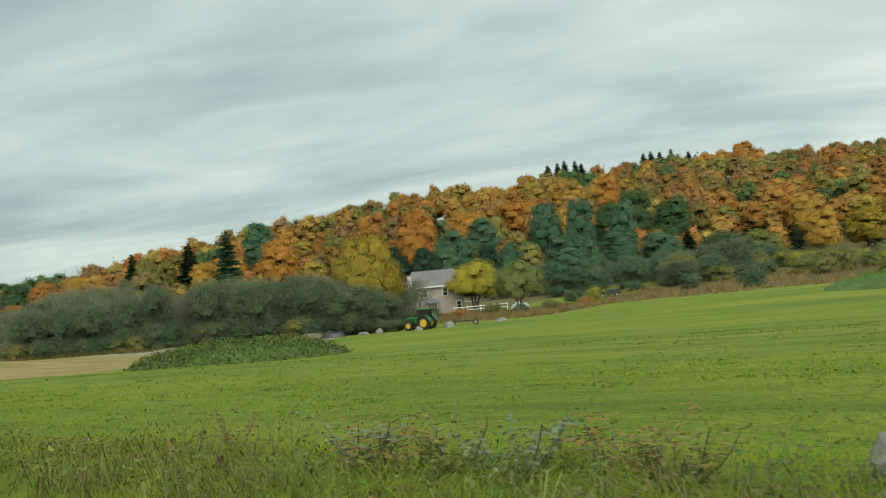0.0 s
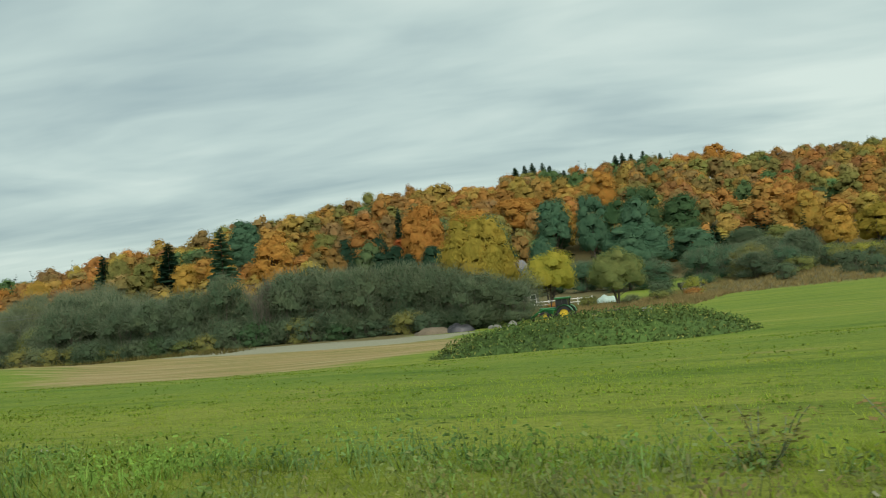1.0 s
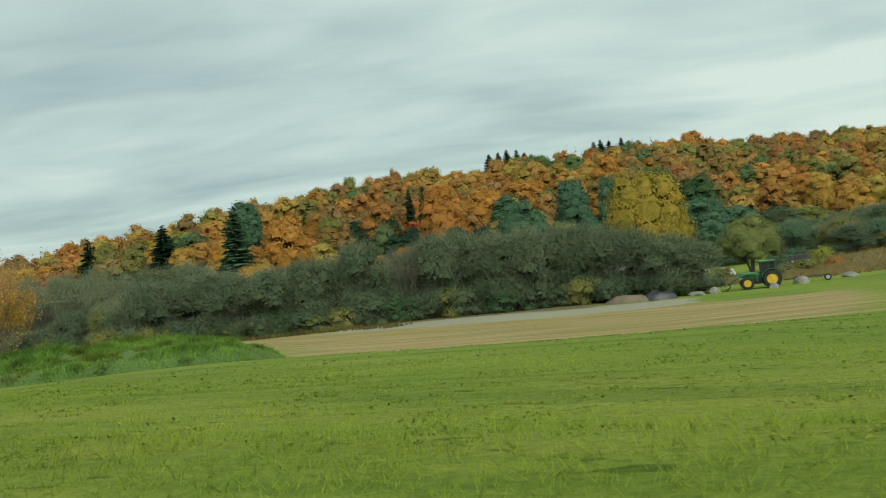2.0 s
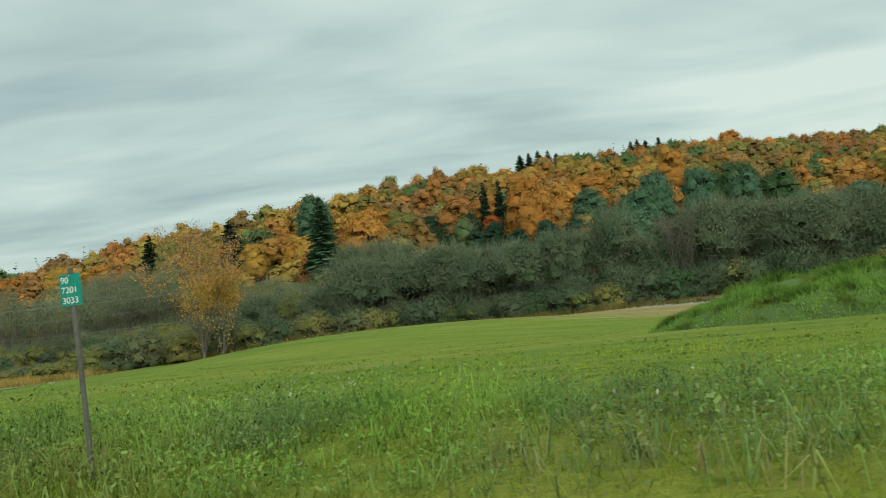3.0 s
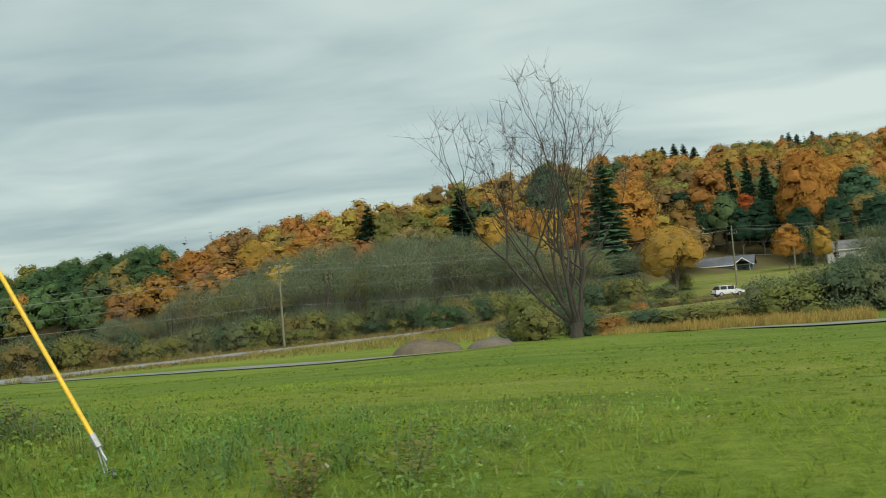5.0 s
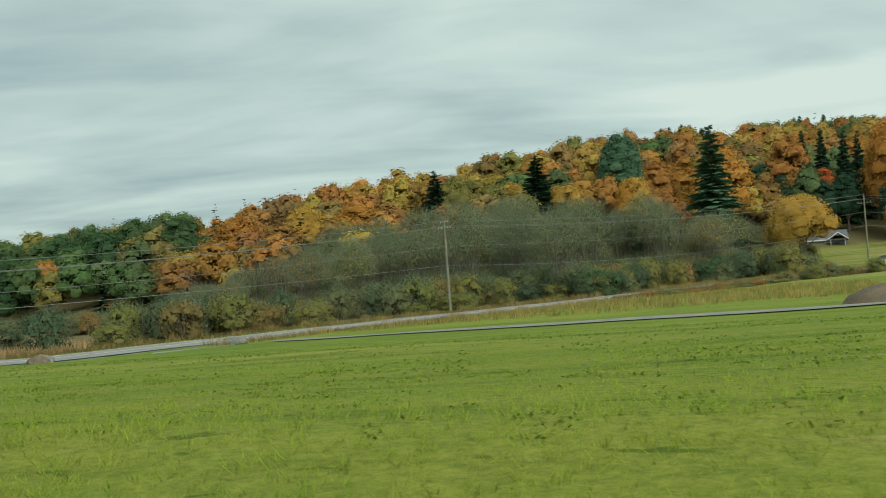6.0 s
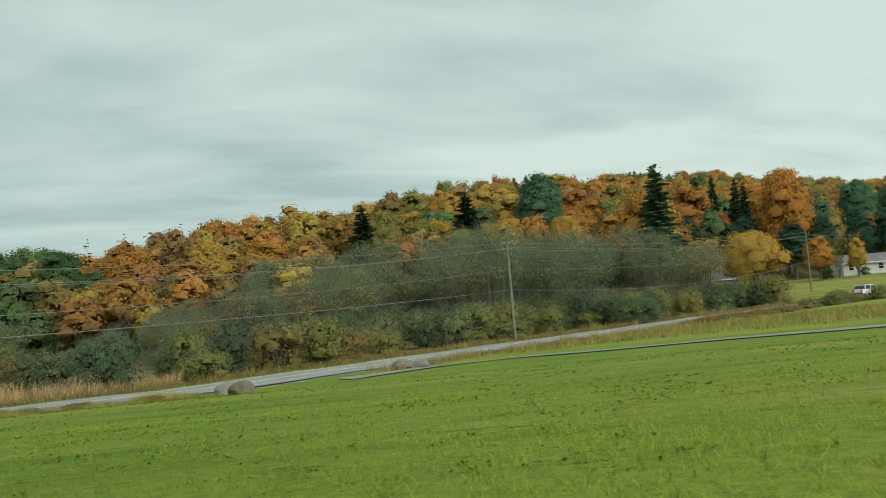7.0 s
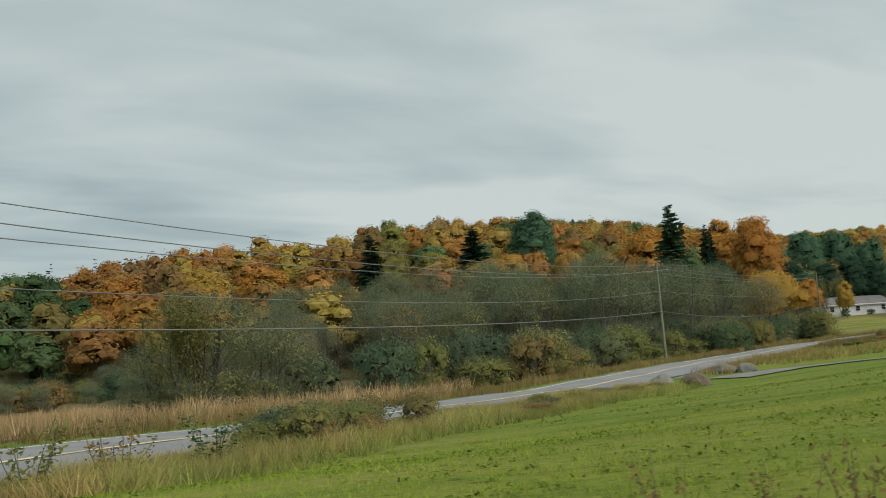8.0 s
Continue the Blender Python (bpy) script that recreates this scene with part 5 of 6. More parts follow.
def bare_tree(name, x, y, h, stems, r0, depth, seed, bark, label, leaf_mat=None, leaves=0, leaf=0.22, z=None, low=0.35, splay=0.5, spread=0.4, lean=0.0):
    rng = np.random.default_rng(seed)
    out, tips = [], []
    trunk_path = [(0, 0, -0.5), (0.05, 0.02, 0.6), (0.1, 0.05, h * 0.09)]
    out.append(tube(trunk_path, [r0 * 1.35, r0 * 1.05, r0 * 1.15], 10))
    for i in range(stems):
        a = i * 2.399
        way = np.array([math.cos(a) * rng.uniform(0.12, splay) - lean, math.sin(a) * rng.uniform(0.12, splay), 1.0])
        way /= np.linalg.norm(way)
        branching(rng, np.array((0.1 + 0.12 * math.cos(a), 0.05 + 0.12 * math.sin(a), h * 0.07)), way, h * rng.uniform(0.36, 0.46), r0 * 0.42, depth, out, tips, spread, 0.38)
    v, f = joined(out)
    k = h / np.percentile(v[:, 2], 99.3)
    v *= np.array([k ** 0.3, k ** 0.3, k])
    v[:, 2] = np.where(v[:, 2] > h, h + 0.25 * (v[:, 2] - h), v[:, 2])
    root = new(name)
    root.location = (x, y, gz(x, y) - 0.05 if z is None else z)
    part("trunk", mesh_from(name + "_trunk", v, f, smooth=True), bark, root)
    # fine twigs at the ends of the limbs
    T = np.array(tips) * np.array([k ** 0.3, k ** 0.3, k])
    T[:, 2] = np.where(T[:, 2] > h, h + 0.25 * (T[:, 2] - h), T[:, 2])
    T = np.repeat(T, 5, 0)
    tv, tf = twig_cloud(rng, T, rng.normal(0, 0.5, T.shape), 0.09 * h * 0.8, 0.008)
    part("twig_haze", mesh_from(name + "_twig_haze", tv, tf), bark, root)["kind"] = "stuff"
    if leaves:
        sel = v[rng.integers(0, len(v), leaves)]
        sel = sel[(sel[:, 2] > 0.12 * h) & (sel[:, 2] < (h if low > 1 else h * 0.5))]
        P = sel + rng.normal(0, 0.28, sel.shape)
        cv, cf = cards(P, leaf, rng)
        part("crown", mesh_from(name + "_crown", cv, cf), leaf_mat, root)
    return tagged(root, label, "tree")


bare_tree("bare_tree", -158.4, 35.0, 11.6, 8, 0.28, 4, 39, BARK_DARK, "tall leafless tree with many upright stems on the meadow", OLIVE, 300, 0.12, splay=0.68, spread=0.46, lean=0.2)
bare_tree("birch_tree", -138.9, 60.5, 12.4, 7, 0.17, 4, 11, BARK_MID, "tall birch tree with thinning orange-tan leaves", TAN, 5000, 0.2, low=2, splay=0.55, spread=0.5)
bare_tree("birch_tree", -136.4, 60.0, 8.2, 5, 0.10, 4, 12, BARK_MID, "small birch tree with golden leaves", YELLOW, 4600, 0.2, low=2, splay=0.6, spread=0.5)
bare_tree("thorn_tree", -98.6, 77.0, 7.5, 6, 0.16, 4, 14, BARK, "grey leafless thorn tree at the end of the hedge", SCRUB, 900, 0.2)
bare_tree("bare_tree", -300, 232, 17, 5, 0.22, 4, 15, BARK, "grey leafless tree above the autumn woods")
for i, (x, y, h) in enumerate(((-228, 128, 11), (-213, 132, 12), (-243, 122, 10), (-200, 140, 12), (-258, 118, 11), (-222, 112, 9), (-272, 120, 11), (-235, 116, 11), (-207, 122, 11), (-250, 112, 10), (-193, 128, 11))):
    bare_tree("bare_tree", x, y, h, 4, 0.22, 3, 30 + i, BARK_DARK, "dark leafless tree in the roadside thicket", OLIVE, 500, 0.18)
bare_tree("roadside_tree", -252.8, 51.0, 7.6, 5, 0.2, 4, 44, BARK_DARK, "dark many-stemmed roadside tree with thin olive leaves", OLIVE, 9000, 0.15, low=2, splay=0.9, spread=0.55)


for x, y, h, r in ((-252.2, 52.5, 8.2, 4.2), (-249.0, 55.5, 6.4, 3.4), (-256.0, 56.0, 5.6, 3.4)):
    THIN.plant("roadside_tree", x, y, h, r, OLIVE, BARK_DARK, "dark olive half-bare tree at the side road", "roadside thicket")
for i, (x, y, h) in enumerate(((-150.6, 178.5, 8.5), (-147.0, 178.0, 9.0))):
    bare_tree("young_tree", x, y, h, 3, 0.16, 3, 60 + i, BARK, "slim young tree before the bungalow", OLIVE, 900, 0.3, low=2)
for x, y, h, r in ((-144.6, 181.2, 1.9, 1.3), (-139.0, 181.0, 1.4, 1.1), (-152, 181, 2.4, 1.8)):
    BUSH.plant("bush", x, y, h, r, GREEN, BARK, "dark green shrub at the bungalow wall", "shrubs at the bungalow")


# ---------------------------------------------------------------- near poles, guy wire and route marker
def near_pole(x, y, h, r, label, lean, conduit=False):
    root = new("utility_pole")
    root.location = (x, y, gz(x, y))
    root.rotation_euler = (0, lean, 0)
    v, f = tube([(0, 0, -0.8), (0, 0, 0.6), (0, 0, h * 0.5), (0, 0, h)], [r * 1.04, r, r * 0.88, r * 0.72], 28)
    part("pole", mesh_from("pole", v, f, smooth=True), POLE_GREY if conduit else POLE_WOOD, root)
    part("crossarm", box(bm_new(), -0.06, 0.06, -1.2, 1.2, h - 0.7, h - 0.58, 0.01), POLE_WOOD, root)
    if conduit:
        for o in (-0.03, 0.03):
            part("cable", cyl(bm_new(), (-r * 0.66 + o, -r * 0.76 - 0.02 - o * 0.5, -0.3), (-r * 0.58 + o, -r * 0.62 - 0.02 - o * 0.5, h * 0.8), 0.024, n=10), CABLE_BLACK, root, "black cable running up the pole")
        for z in np.arange(0.6, 6, 0.9):
            part("clip", box(bm_new(), -r * 0.66 - 0.06, -r * 0.66 + 0.07, -r * 0.76 - 0.035, -r * 0.66, z, z + 0.012), CABLE_BLACK, root)
        tag = part("tag", box(bm_new(), -0.02, 0.13, -r - 0.012, -r + 0.02, 1.50, 1.66), PAINT_WHITE, root, "small white and orange tag plate")
        for a, b, c, d in ((0.0, 0.035, 1.6, 1.64), (0.05, 0.085, 1.6, 1.64), (0.03, 0.09, 1.53, 1.57)):
            part("tag_bar", box(bm_new(), a, b, -r - 0.016, -r - 0.011, c, d), TAG_ORANGE, tag)
        for z in (1.72, 1.80, 1.88):
            part("number_plate", box(bm_new(), -0.02, 0.08, -r - 0.01, -r + 0.02, z, z + 0.055), STEEL, root)
    else:
        for z in (1.05, 1.6, 2.4, 3.1):
            part("staple", box(bm_new(), 0.03, 0.07, -r - 0.006, -r + 0.02, z, z + 0.008), DARK_METAL, root)
        part("knot", cyl(bm_new(), (0.02, -r + 0.01, 0.72), (0.02, -r - 0.012, 0.72), 0.05, 0.04, 10), BARK, root)
    return tagged(root, label, "utility pole")


POST_STEEL = plain("weathered_post_steel", (0.12, 0.12, 0.10), 0.7, metal=0.3, vary=0.3)
POLE_GREY = plain("grey_green_pole", (0.125, 0.15, 0.135), 0.85, vary=0.2, scale=2, bump=0.4)
CABLE_BLACK = plain("black_cable_sheath", (0.012, 0.012, 0.013), 0.6)
TAG_ORANGE = plain("orange_print", (0.6, 0.2, 0.05), 0.6)
GUY_YELLOW = plain("yellow_plastic_guard", (0.75, 0.47, 0.02), 0.4, vary=0.08)
near_pole(-159.25, 3.9, 10.5, 0.17, "weathered brown wooden utility pole at the roadside", -0.035)
near_pole(-216.22, 4.4, 10.5, 0.15, "grey-green utility pole with black cables and tags", -0.06, True)


def guy_wire():
    root = new("guy_wire")
    a = np.array([-153.72, 4.09, gz(-153.72, 4.09)])
    root.location = a
    top = np.array([-159.25, 4.15, gz(-159.4, 3.9) + 7.9]) - a
    v, f = tube([top * 0.02, top], [0.011, 0.011], 6)
    part("strand", mesh_from("strand", v, f), STEEL, root)
    w = top / np.linalg.norm(top)
    v, f = tube([w * 0.46, w * 1.8, w * 3.2], [0.022, 0.021, 0.021], 14)
    part("guard", mesh_from("guard", v, f, smooth=True), GUY_YELLOW, root, "long yellow plastic guard")
    for o in (-0.022, 0.022):
        part("anchor_rod", cyl(bm_new(), (o, 0, -0.3), tuple(w * 0.36 + np.array([o, 0, 0])), 0.007, n=8), STEEL, root)
    part("clamp", cyl(bm_new(), tuple(w * 0.33), tuple(w * 0.47), 0.03, n=10), STEEL, root)
    part("anchor_eye", cyl(bm_new(), tuple(w * 0.02 - np.array([0.03, 0, 0])), tuple(w * 0.1), 0.05, 0.03, 8), DARK_METAL, root)
    tagged(root, "yellow-sheathed guy wire anchored in roadside grass", "guy wire")


guy_wire()
wire((-159.4, 5.0, gz(-159.4, 3.9) + 10.0), (-216.5, 5.5, gz(-216.5, 4.4) + 10.0), 0.7)
wire((-159.4, 2.8, gz(-159.4, 3.9) + 10.0), (-216.5, 3.3, gz(-216.5, 4.4) + 10.0), 0.7)

SIGN_GREEN = plain("green_sign_sheeting", (0.0, 0.22, 0.16), 0.4, vary=0.05)


def route_marker():
    """Small green marker plate with three rows of digits on a thin post."""
    root = new("route_marker")
    root.matrix_world = pose(-93.65, 3.95, gz(-93.65, 3.95), 0, -1.5, 12)
    part("post", box(bm_new(), -0.018, 0.018, -0.012, 0.02, -0.4, 1.84, 0.004), POST_STEEL, root)
    pl = part("plate", box(bm_new(), -0.1, 0.1, -0.018, -0.013, 1.52, 1.79), SIGN_GREEN, root, "green reflective plate")
    for row, words in ((1.712, "90"), (1.628, "7201"), (1.540, "3033")):
        cu = bpy.data.curves.new("lettering", "FONT")
        cu.body, cu.size, cu.extrude = words, 0.078, 0.0008
        cu.materials.append(PAINT_WHITE)
        ob = new("lettering", cu)
        ob.parent = pl
        ob.matrix_local = pose(-0.088, -0.019, row, 90, 0, 0)
    for z in (1.535, 1.775):
        part("bolt", cyl(bm_new(), (0, -0.018, z), (0, -0.026, z), 0.007, n=8), STEEL, pl)
    tagged(root, "small green route marker on a thin steel post", "road sign")


route_marker()


# ---------------------------------------------------------------- mounds, rocks and clutter
ROCK = plain("grey_boulder", (0.19, 0.195, 0.165), 0.9, vary=0.4, scale=2.2, bump=0.8)
ROCK_BROWN = plain("brown_boulder", (0.14, 0.115, 0.08), 0.9, vary=0.45, scale=2.2, bump=0.8)
SOIL = plain("brown_soil", (0.115, 0.092, 0.062), 0.95, vary=0.4, scale=1.5, bump=0.8)
SOIL_GREY = plain("grey_soil", (0.125, 0.108, 0.08), 0.95, vary=0.3, scale=1.5, bump=0.8)
TURF = plain("mound_turf", (0.055, 0.105, 0.02), 0.95, vary=0.3, scale=2.0, bump=0.8)


def mound_height(u, v, seed):
    r = math.sqrt(u * u + v * v)
    b = max(0.0, 1 - r ** 2.4) ** 0.6
    return b * (1 + 0.30 * noise.noise(Vector((u * 1.9, v * 1.9, seed))) + 0.20 * noise.noise(Vector((u * 5, v * 5, seed))))


def mound(name, x, y, a, b, h, turn, mat, label, category="mound", seed=1.0, n=56):
    c, s = math.cos(turn), math.sin(turn)
    V, F = [], []
    for j in range(n + 1):
        for i in range(n + 1):
            u, v = -1.08 + 2.16 * i / n, -1.08 + 2.16 * j / n
            px, py = x + c * u * a - s * v * b, y + s * u * a + c * v * b
            V.append((px - x, py - y, gz(px, py) - gz(x, y) - 0.12 + 1.0 * h * mound_height(u, v, seed)))
    for j in range(n):
        for i in range(n):
            k = j * (n + 1) + i
            F.append((k, k + 1, k + n + 2, k + n + 1))
    ob = part(name, mesh_from(name, V, F, smooth=True), mat)
    ob.location = (x, y, gz(x, y))
    return tagged(ob, label, category)


def rock(x, y, a, b, h, seed, mat=None, label="large grey boulder at the lane entrance"):
    bm = bm_new()
    bmesh.ops.create_icosphere(bm, subdivisions=3, radius=1.0)
    for v in bm.verts:
        p = v.co.copy()
        k = 1 + 0.26 * noise.noise(p * 1.1 + Vector((seed, 0, 0))) + 0.10 * noise.noise(p * 3 + Vector((0, seed, 0)))
        v.co = Vector((p.x * a * k, p.y * b * k, (max(p.z, -0.35)) * h * k))
    ob = part("boulder", bm, mat or ROCK)
    ob.location = (x, y, gz(x, y) + 0.2 * h)
    ob.rotation_euler = (0, 0, seed)
    return tagged(ob, label, "boulder", "boulders by the lane")


mound("earth_mound", -43.0, 37.6, 7.5, 3.3, 1.3, 0.42, TURF, "low earth mound overgrown with dark green weeds", seed=1.3)
mound("grass_mound", -84.6, 23.6, 7.8, 4.8, 1.2, 0.06, TURF, "low mound covered with bright green grass", seed=4.1)
mound("grass_mound", -10.0, 100.0, 9.0, 8.0, 1.4, 0.2, TURF, "far bright green grass mound at the field edge", seed=6.1)
mound("soil_mound", -172.6, 49.0, 2.4, 1.8, 0.9, 0.2, SOIL, "brown mound of dug soil beside the lane", "soil mound", 2.2, 26)
mound("soil_mound", -168.4, 49.8, 1.7, 1.3, 0.7, -0.2, SOIL_GREY, "grey-brown mound of dug soil beside the lane", "soil mound", 3.3, 26)
mound("soil_mound", -76.2, 79.5, 2.4, 1.8, 0.8, 0.3, SOIL, "brown mound of soil in front of the hedge", "soil mound", 5.2, 26)
rock(-226.8, 44.5, 0.85, 0.7, 0.6, 1.0)
rock(-225.5, 43.1, 0.9, 0.7, 0.62, 2.1, ROCK_BROWN, "large brown boulder at the lane entrance")
rock(-219.1, 56.3, 0.85, 0.6, 0.55, 3.3)
rock(-217.8, 55.6, 0.8, 0.6, 0.5, 4.7)
rock(-68.9, 84.0, 0.6, 0.5, 0.5, 5.5, label="pale boulder beside the tractor")
rock(-61.2, 88.6, 0.75, 0.6, 0.65, 6.6, label="pale boulder beside the tractor")
rock(-63.6, 85.2, 0.5, 0.45, 0.45, 7.7, label="pale boulder beside the tractor")
rock(-56.8, 94.0, 1.1, 0.7, 0.4, 8.2, label="pale flat boulder at the field edge")
rock(-70.4, 82.5, 0.8, 0.5, 0.35, 9.4, label="pale flat boulder beside the soil heap")
rock(-0.55, 4.9, 0.28, 0.24, 0.22, 3.9, label="small grey stone in roadside weeds")
DARK_SHEET = plain("black_plastic_sheet", (0.03, 0.03, 0.035), 0.4, vary=0.4, bump=0.4)
mound("scrap_heap", -73.4, 80.2, 1.7, 1.3, 0.95, 0.5, DARK_SHEET, "dark heap of plastic sheet and scrap", "scrap heap", 7.1, 18)


def field_roller(x, y):
    root = new("farm_implement")
    root.matrix_world = pose(x, y, gz(x, y), 0, 0, 20)
    part("beam", box(bm_new(), -1.6, 1.6, -0.05, 0.05, 0.5, 0.62, 0.01), DARK_METAL, root)
    part("drawbar", box(bm_new(), -2.6, -1.5, -0.05, 0.05, 0.42, 0.52, 0.01), DARK_METAL, root)
    for k in np.linspace(-1.4, 1.4, 7):
        part("tine", cyl(bm_new(), (k, 0, 0.55), (k + 0.2, -0.25, 0.02), 0.03, 0.015, 8), DARK_METAL, root)
    for k in (-1.5, 1.5):
        wheel(root, k, -0.35, 0.34, 0.16, STEEL, 0.6)
    tagged(root, "dark steel field implement beside the tractor", "farm implement")


field_roller(-60.4, 91.0)


def rail_fence(p, q, n):
    root = new("fence")
    root.location = (p[0], p[1], gz(*p))
    d = np.array(q) - np.array(p)
    for i in range(n + 1):
        x, y = d * i / n
        z = gz(p[0] + x, p[1] + y) - gz(*p)
        part("post", box(bm_new(), x - 0.07, x + 0.07, y - 0.07, y + 0.07, z - 0.3, z + 1.25), TRIM, root)
        if i < n:
            x2, y2 = d * (i + 1) / n
            z2 = gz(p[0] + x2, p[1] + y2) - gz(*p)
            for h in (0.55, 1.05):
                v, f = tube([(x, y - 0.08, z + h), (x2, y2 - 0.08, z2 + h)], [0.07, 0.07], 4)
                part("rail", mesh_from("rail", v, f), TRIM, root)
    return tagged(root, "white painted rail fence behind the field edge", "fence")


rail_fence((-82.0, 120.5), (-74.5, 125.8), 4)
TARP = plain("pale_green_tarpaulin", (0.42, 0.55, 0.50), 0.5, vary=0.15)
mound("covered_heap", -72.5, 126.6, 1.7, 1.1, 1.2, 0.5, TARP, "heap covered with a pale green tarpaulin", "covered heap", 8.8, 18)


def shed(x, y):
    root = new("cart")
    root.matrix_world = pose(x, y, gz(x, y), 0, 0, 30)
    part("body", box(bm_new(), -2.0, 2.0, -0.9, 0.9, 0.55, 1.35, 0.04), DARK_METAL, root)
    for k in (-1.3, 1.3):
        for s in (-0.8, 0.8):
            wheel(root, k, s, 0.36, 0.2, STEEL)
    tagged(root, "dark farm cart parked at the field edge", "cart")


shed(-63.2, 143.0)


def parked_truck(x, y, turn):
    root = new("pickup_truck")
    root.matrix_world = pose(x, y, gz(x, y), 0, 0, turn)
    part("body", box(bm_new(), -2.6, 2.6, -0.9, 0.9, 0.5, 1.05, 0.08), DARK_METAL, root)
    part("cabin", box(bm_new(), -1.0, 0.7, -0.82, 0.82, 1.0, 1.7, 0.15), GLASS, root)
    for k in (-1.6, 1.6):
        for s in (-0.8, 0.8):
            wheel(root, k, s, 0.38, 0.24, STEEL)
    tagged(root, "dark pickup truck parked before the bungalow", "truck")


parked_truck(-132.5, 181.0, 8)


# ---------------------------------------------------------------- reeds, weeds and meadow grass
def blades(rng, P, height, width, tint, per=4, splay=0.45):
    """Tapered three-cornered blades, some to each tuft."""
    n = len(P) * per
    B = np.repeat(P, per, 0) + np.concatenate([rng.normal(0, 0.05, (n, 2)), np.zeros((n, 1))], 1)
    a = rng.uniform(0, 6.283, n)
    h = np.repeat(height, per) * rng.uniform(0.55, 1.2, n)
    w = np.repeat(width, per) * rng.uniform(0.7, 1.3, n)
    tilt = rng.normal(0, splay, (n, 2)) * h[:, None]
    s = np.stack([np.cos(a), np.sin(a), np.zeros(n)], 1) * w[:, None]
    top = B + np.concatenate([tilt, h[:, None]], 1)
    V = np.stack([B - s - [0, 0, 0.03], B + s - [0, 0, 0.03], top], 1).reshape(-1, 3)
    T = np.repeat(tint, per, 0) * rng.uniform(0.82, 1.2, (n, 1))
    return V, T


def stuff(name, V, T, sides, mat, label, category):
    rng = np.random.default_rng(len(name))
    n = len(V) // sides
    up = np.array([0, -0.35, 1.0]) + rng.normal(0, 0.25, (n, 3))
    up /= np.linalg.norm(up, axis=1)[:, None]
    me = mesh_from(name, V, np.arange(len(V)).reshape(-1, sides), T, normals=np.repeat(up, sides, 0), facing=np.tile([0, -1.0, 0.35], (len(V), 1)))
    me.materials.append(mat)
    return tagged(new(name, me), label, category, kind="stuff")


def scatter(rng, n, x0, x1, y0, y1, power=1.0):
    x = rng.uniform(x0, x1, n)
    y = y0 + (y1 - y0) * rng.uniform(0, 1, n) ** power
    return x, y


def patchy(x, y, scale, seed):
    return np.array([noise.noise(Vector((a * scale, b * scale, seed))) for a, b in zip(x, y)])


def lush(x):
    """How weedy the verge is along the road: 0 short grass, 1 tall weeds."""
    return np.interp(x, [-262, -246, -238, -232, -222, -176, -166, -158, -154, -147, -136, -133.2, -131.8, -128, -124, -97, -92, -87, -80, -72, -60, -46, -34, -30, -26, -20, -14, -6, 0, 12],
                     [0.3, 0.2, 0.12, 0.12, 0.10, 0.06, 0.45, 0.55, 0.4, 0.15, 0.14, 0.3, 0.85, 0.9, 0.85, 0.9, 0.85, 0.65, 0.35, 0.2, 0.18, 0.35, 0.5, 0.55, 0.5, 0.4, 0.45, 0.6, 0.65, 0.5])


def on_paving(x, y):
    s, c = side_road(x, y)
    return (np.abs(c) < 4.0) & (y > 6)


def meadow():
    rng = np.random.default_rng(77)
    VV, TT = [], []
    for n, y0, y1, hh, ww, per, power in ((70000, 2.6, 7.5, 0.085, 0.0045, 5, 1.0), (62000, 7, 15, 0.045, 0.008, 4, 1.0)):
        x, y = scatter(rng, n, -262, 10, y0, y1, power)
        k = ~on_paving(x, y)
        x, y = x[k], y[k]
        z = ground(x, y)
        pn = patchy(x, y * 1.6, 0.16, 2.0)
        pf = patchy(x, y, 0.9, 5.0)
        l = lush(x) * (y < 7.5) * (1 - np.clip((y - 4.6) / 2.2 + 0.8 * pf, 0, 1))
        h = hh * (1 + 0.5 * pf + 0.3 * pn) * (1 + 1.5 * l) * (1 - 0.6 * step(5.2, 7.5, y + 1.2 * pf) * (y0 < 5))
        g = np.array([0.2, 0.282, 0.038]) * (1 + 0.35 * pn[:, None]) + np.clip(pf, 0, 1)[:, None] * np.array([0.06, 0.03, 0.015])
        g = g * (1 - 0.38 * l[:, None])
        V, T = blades(rng, np.stack([x, y, z], 1), h, np.full(len(x), ww), g, per, 0.9)
        VV.append(V); TT.append(T)
    stuff("meadow_grass", np.concatenate(VV), np.concatenate(TT), 3, BLADE, "short mown green meadow grass with paler tufts", "grass")


meadow()


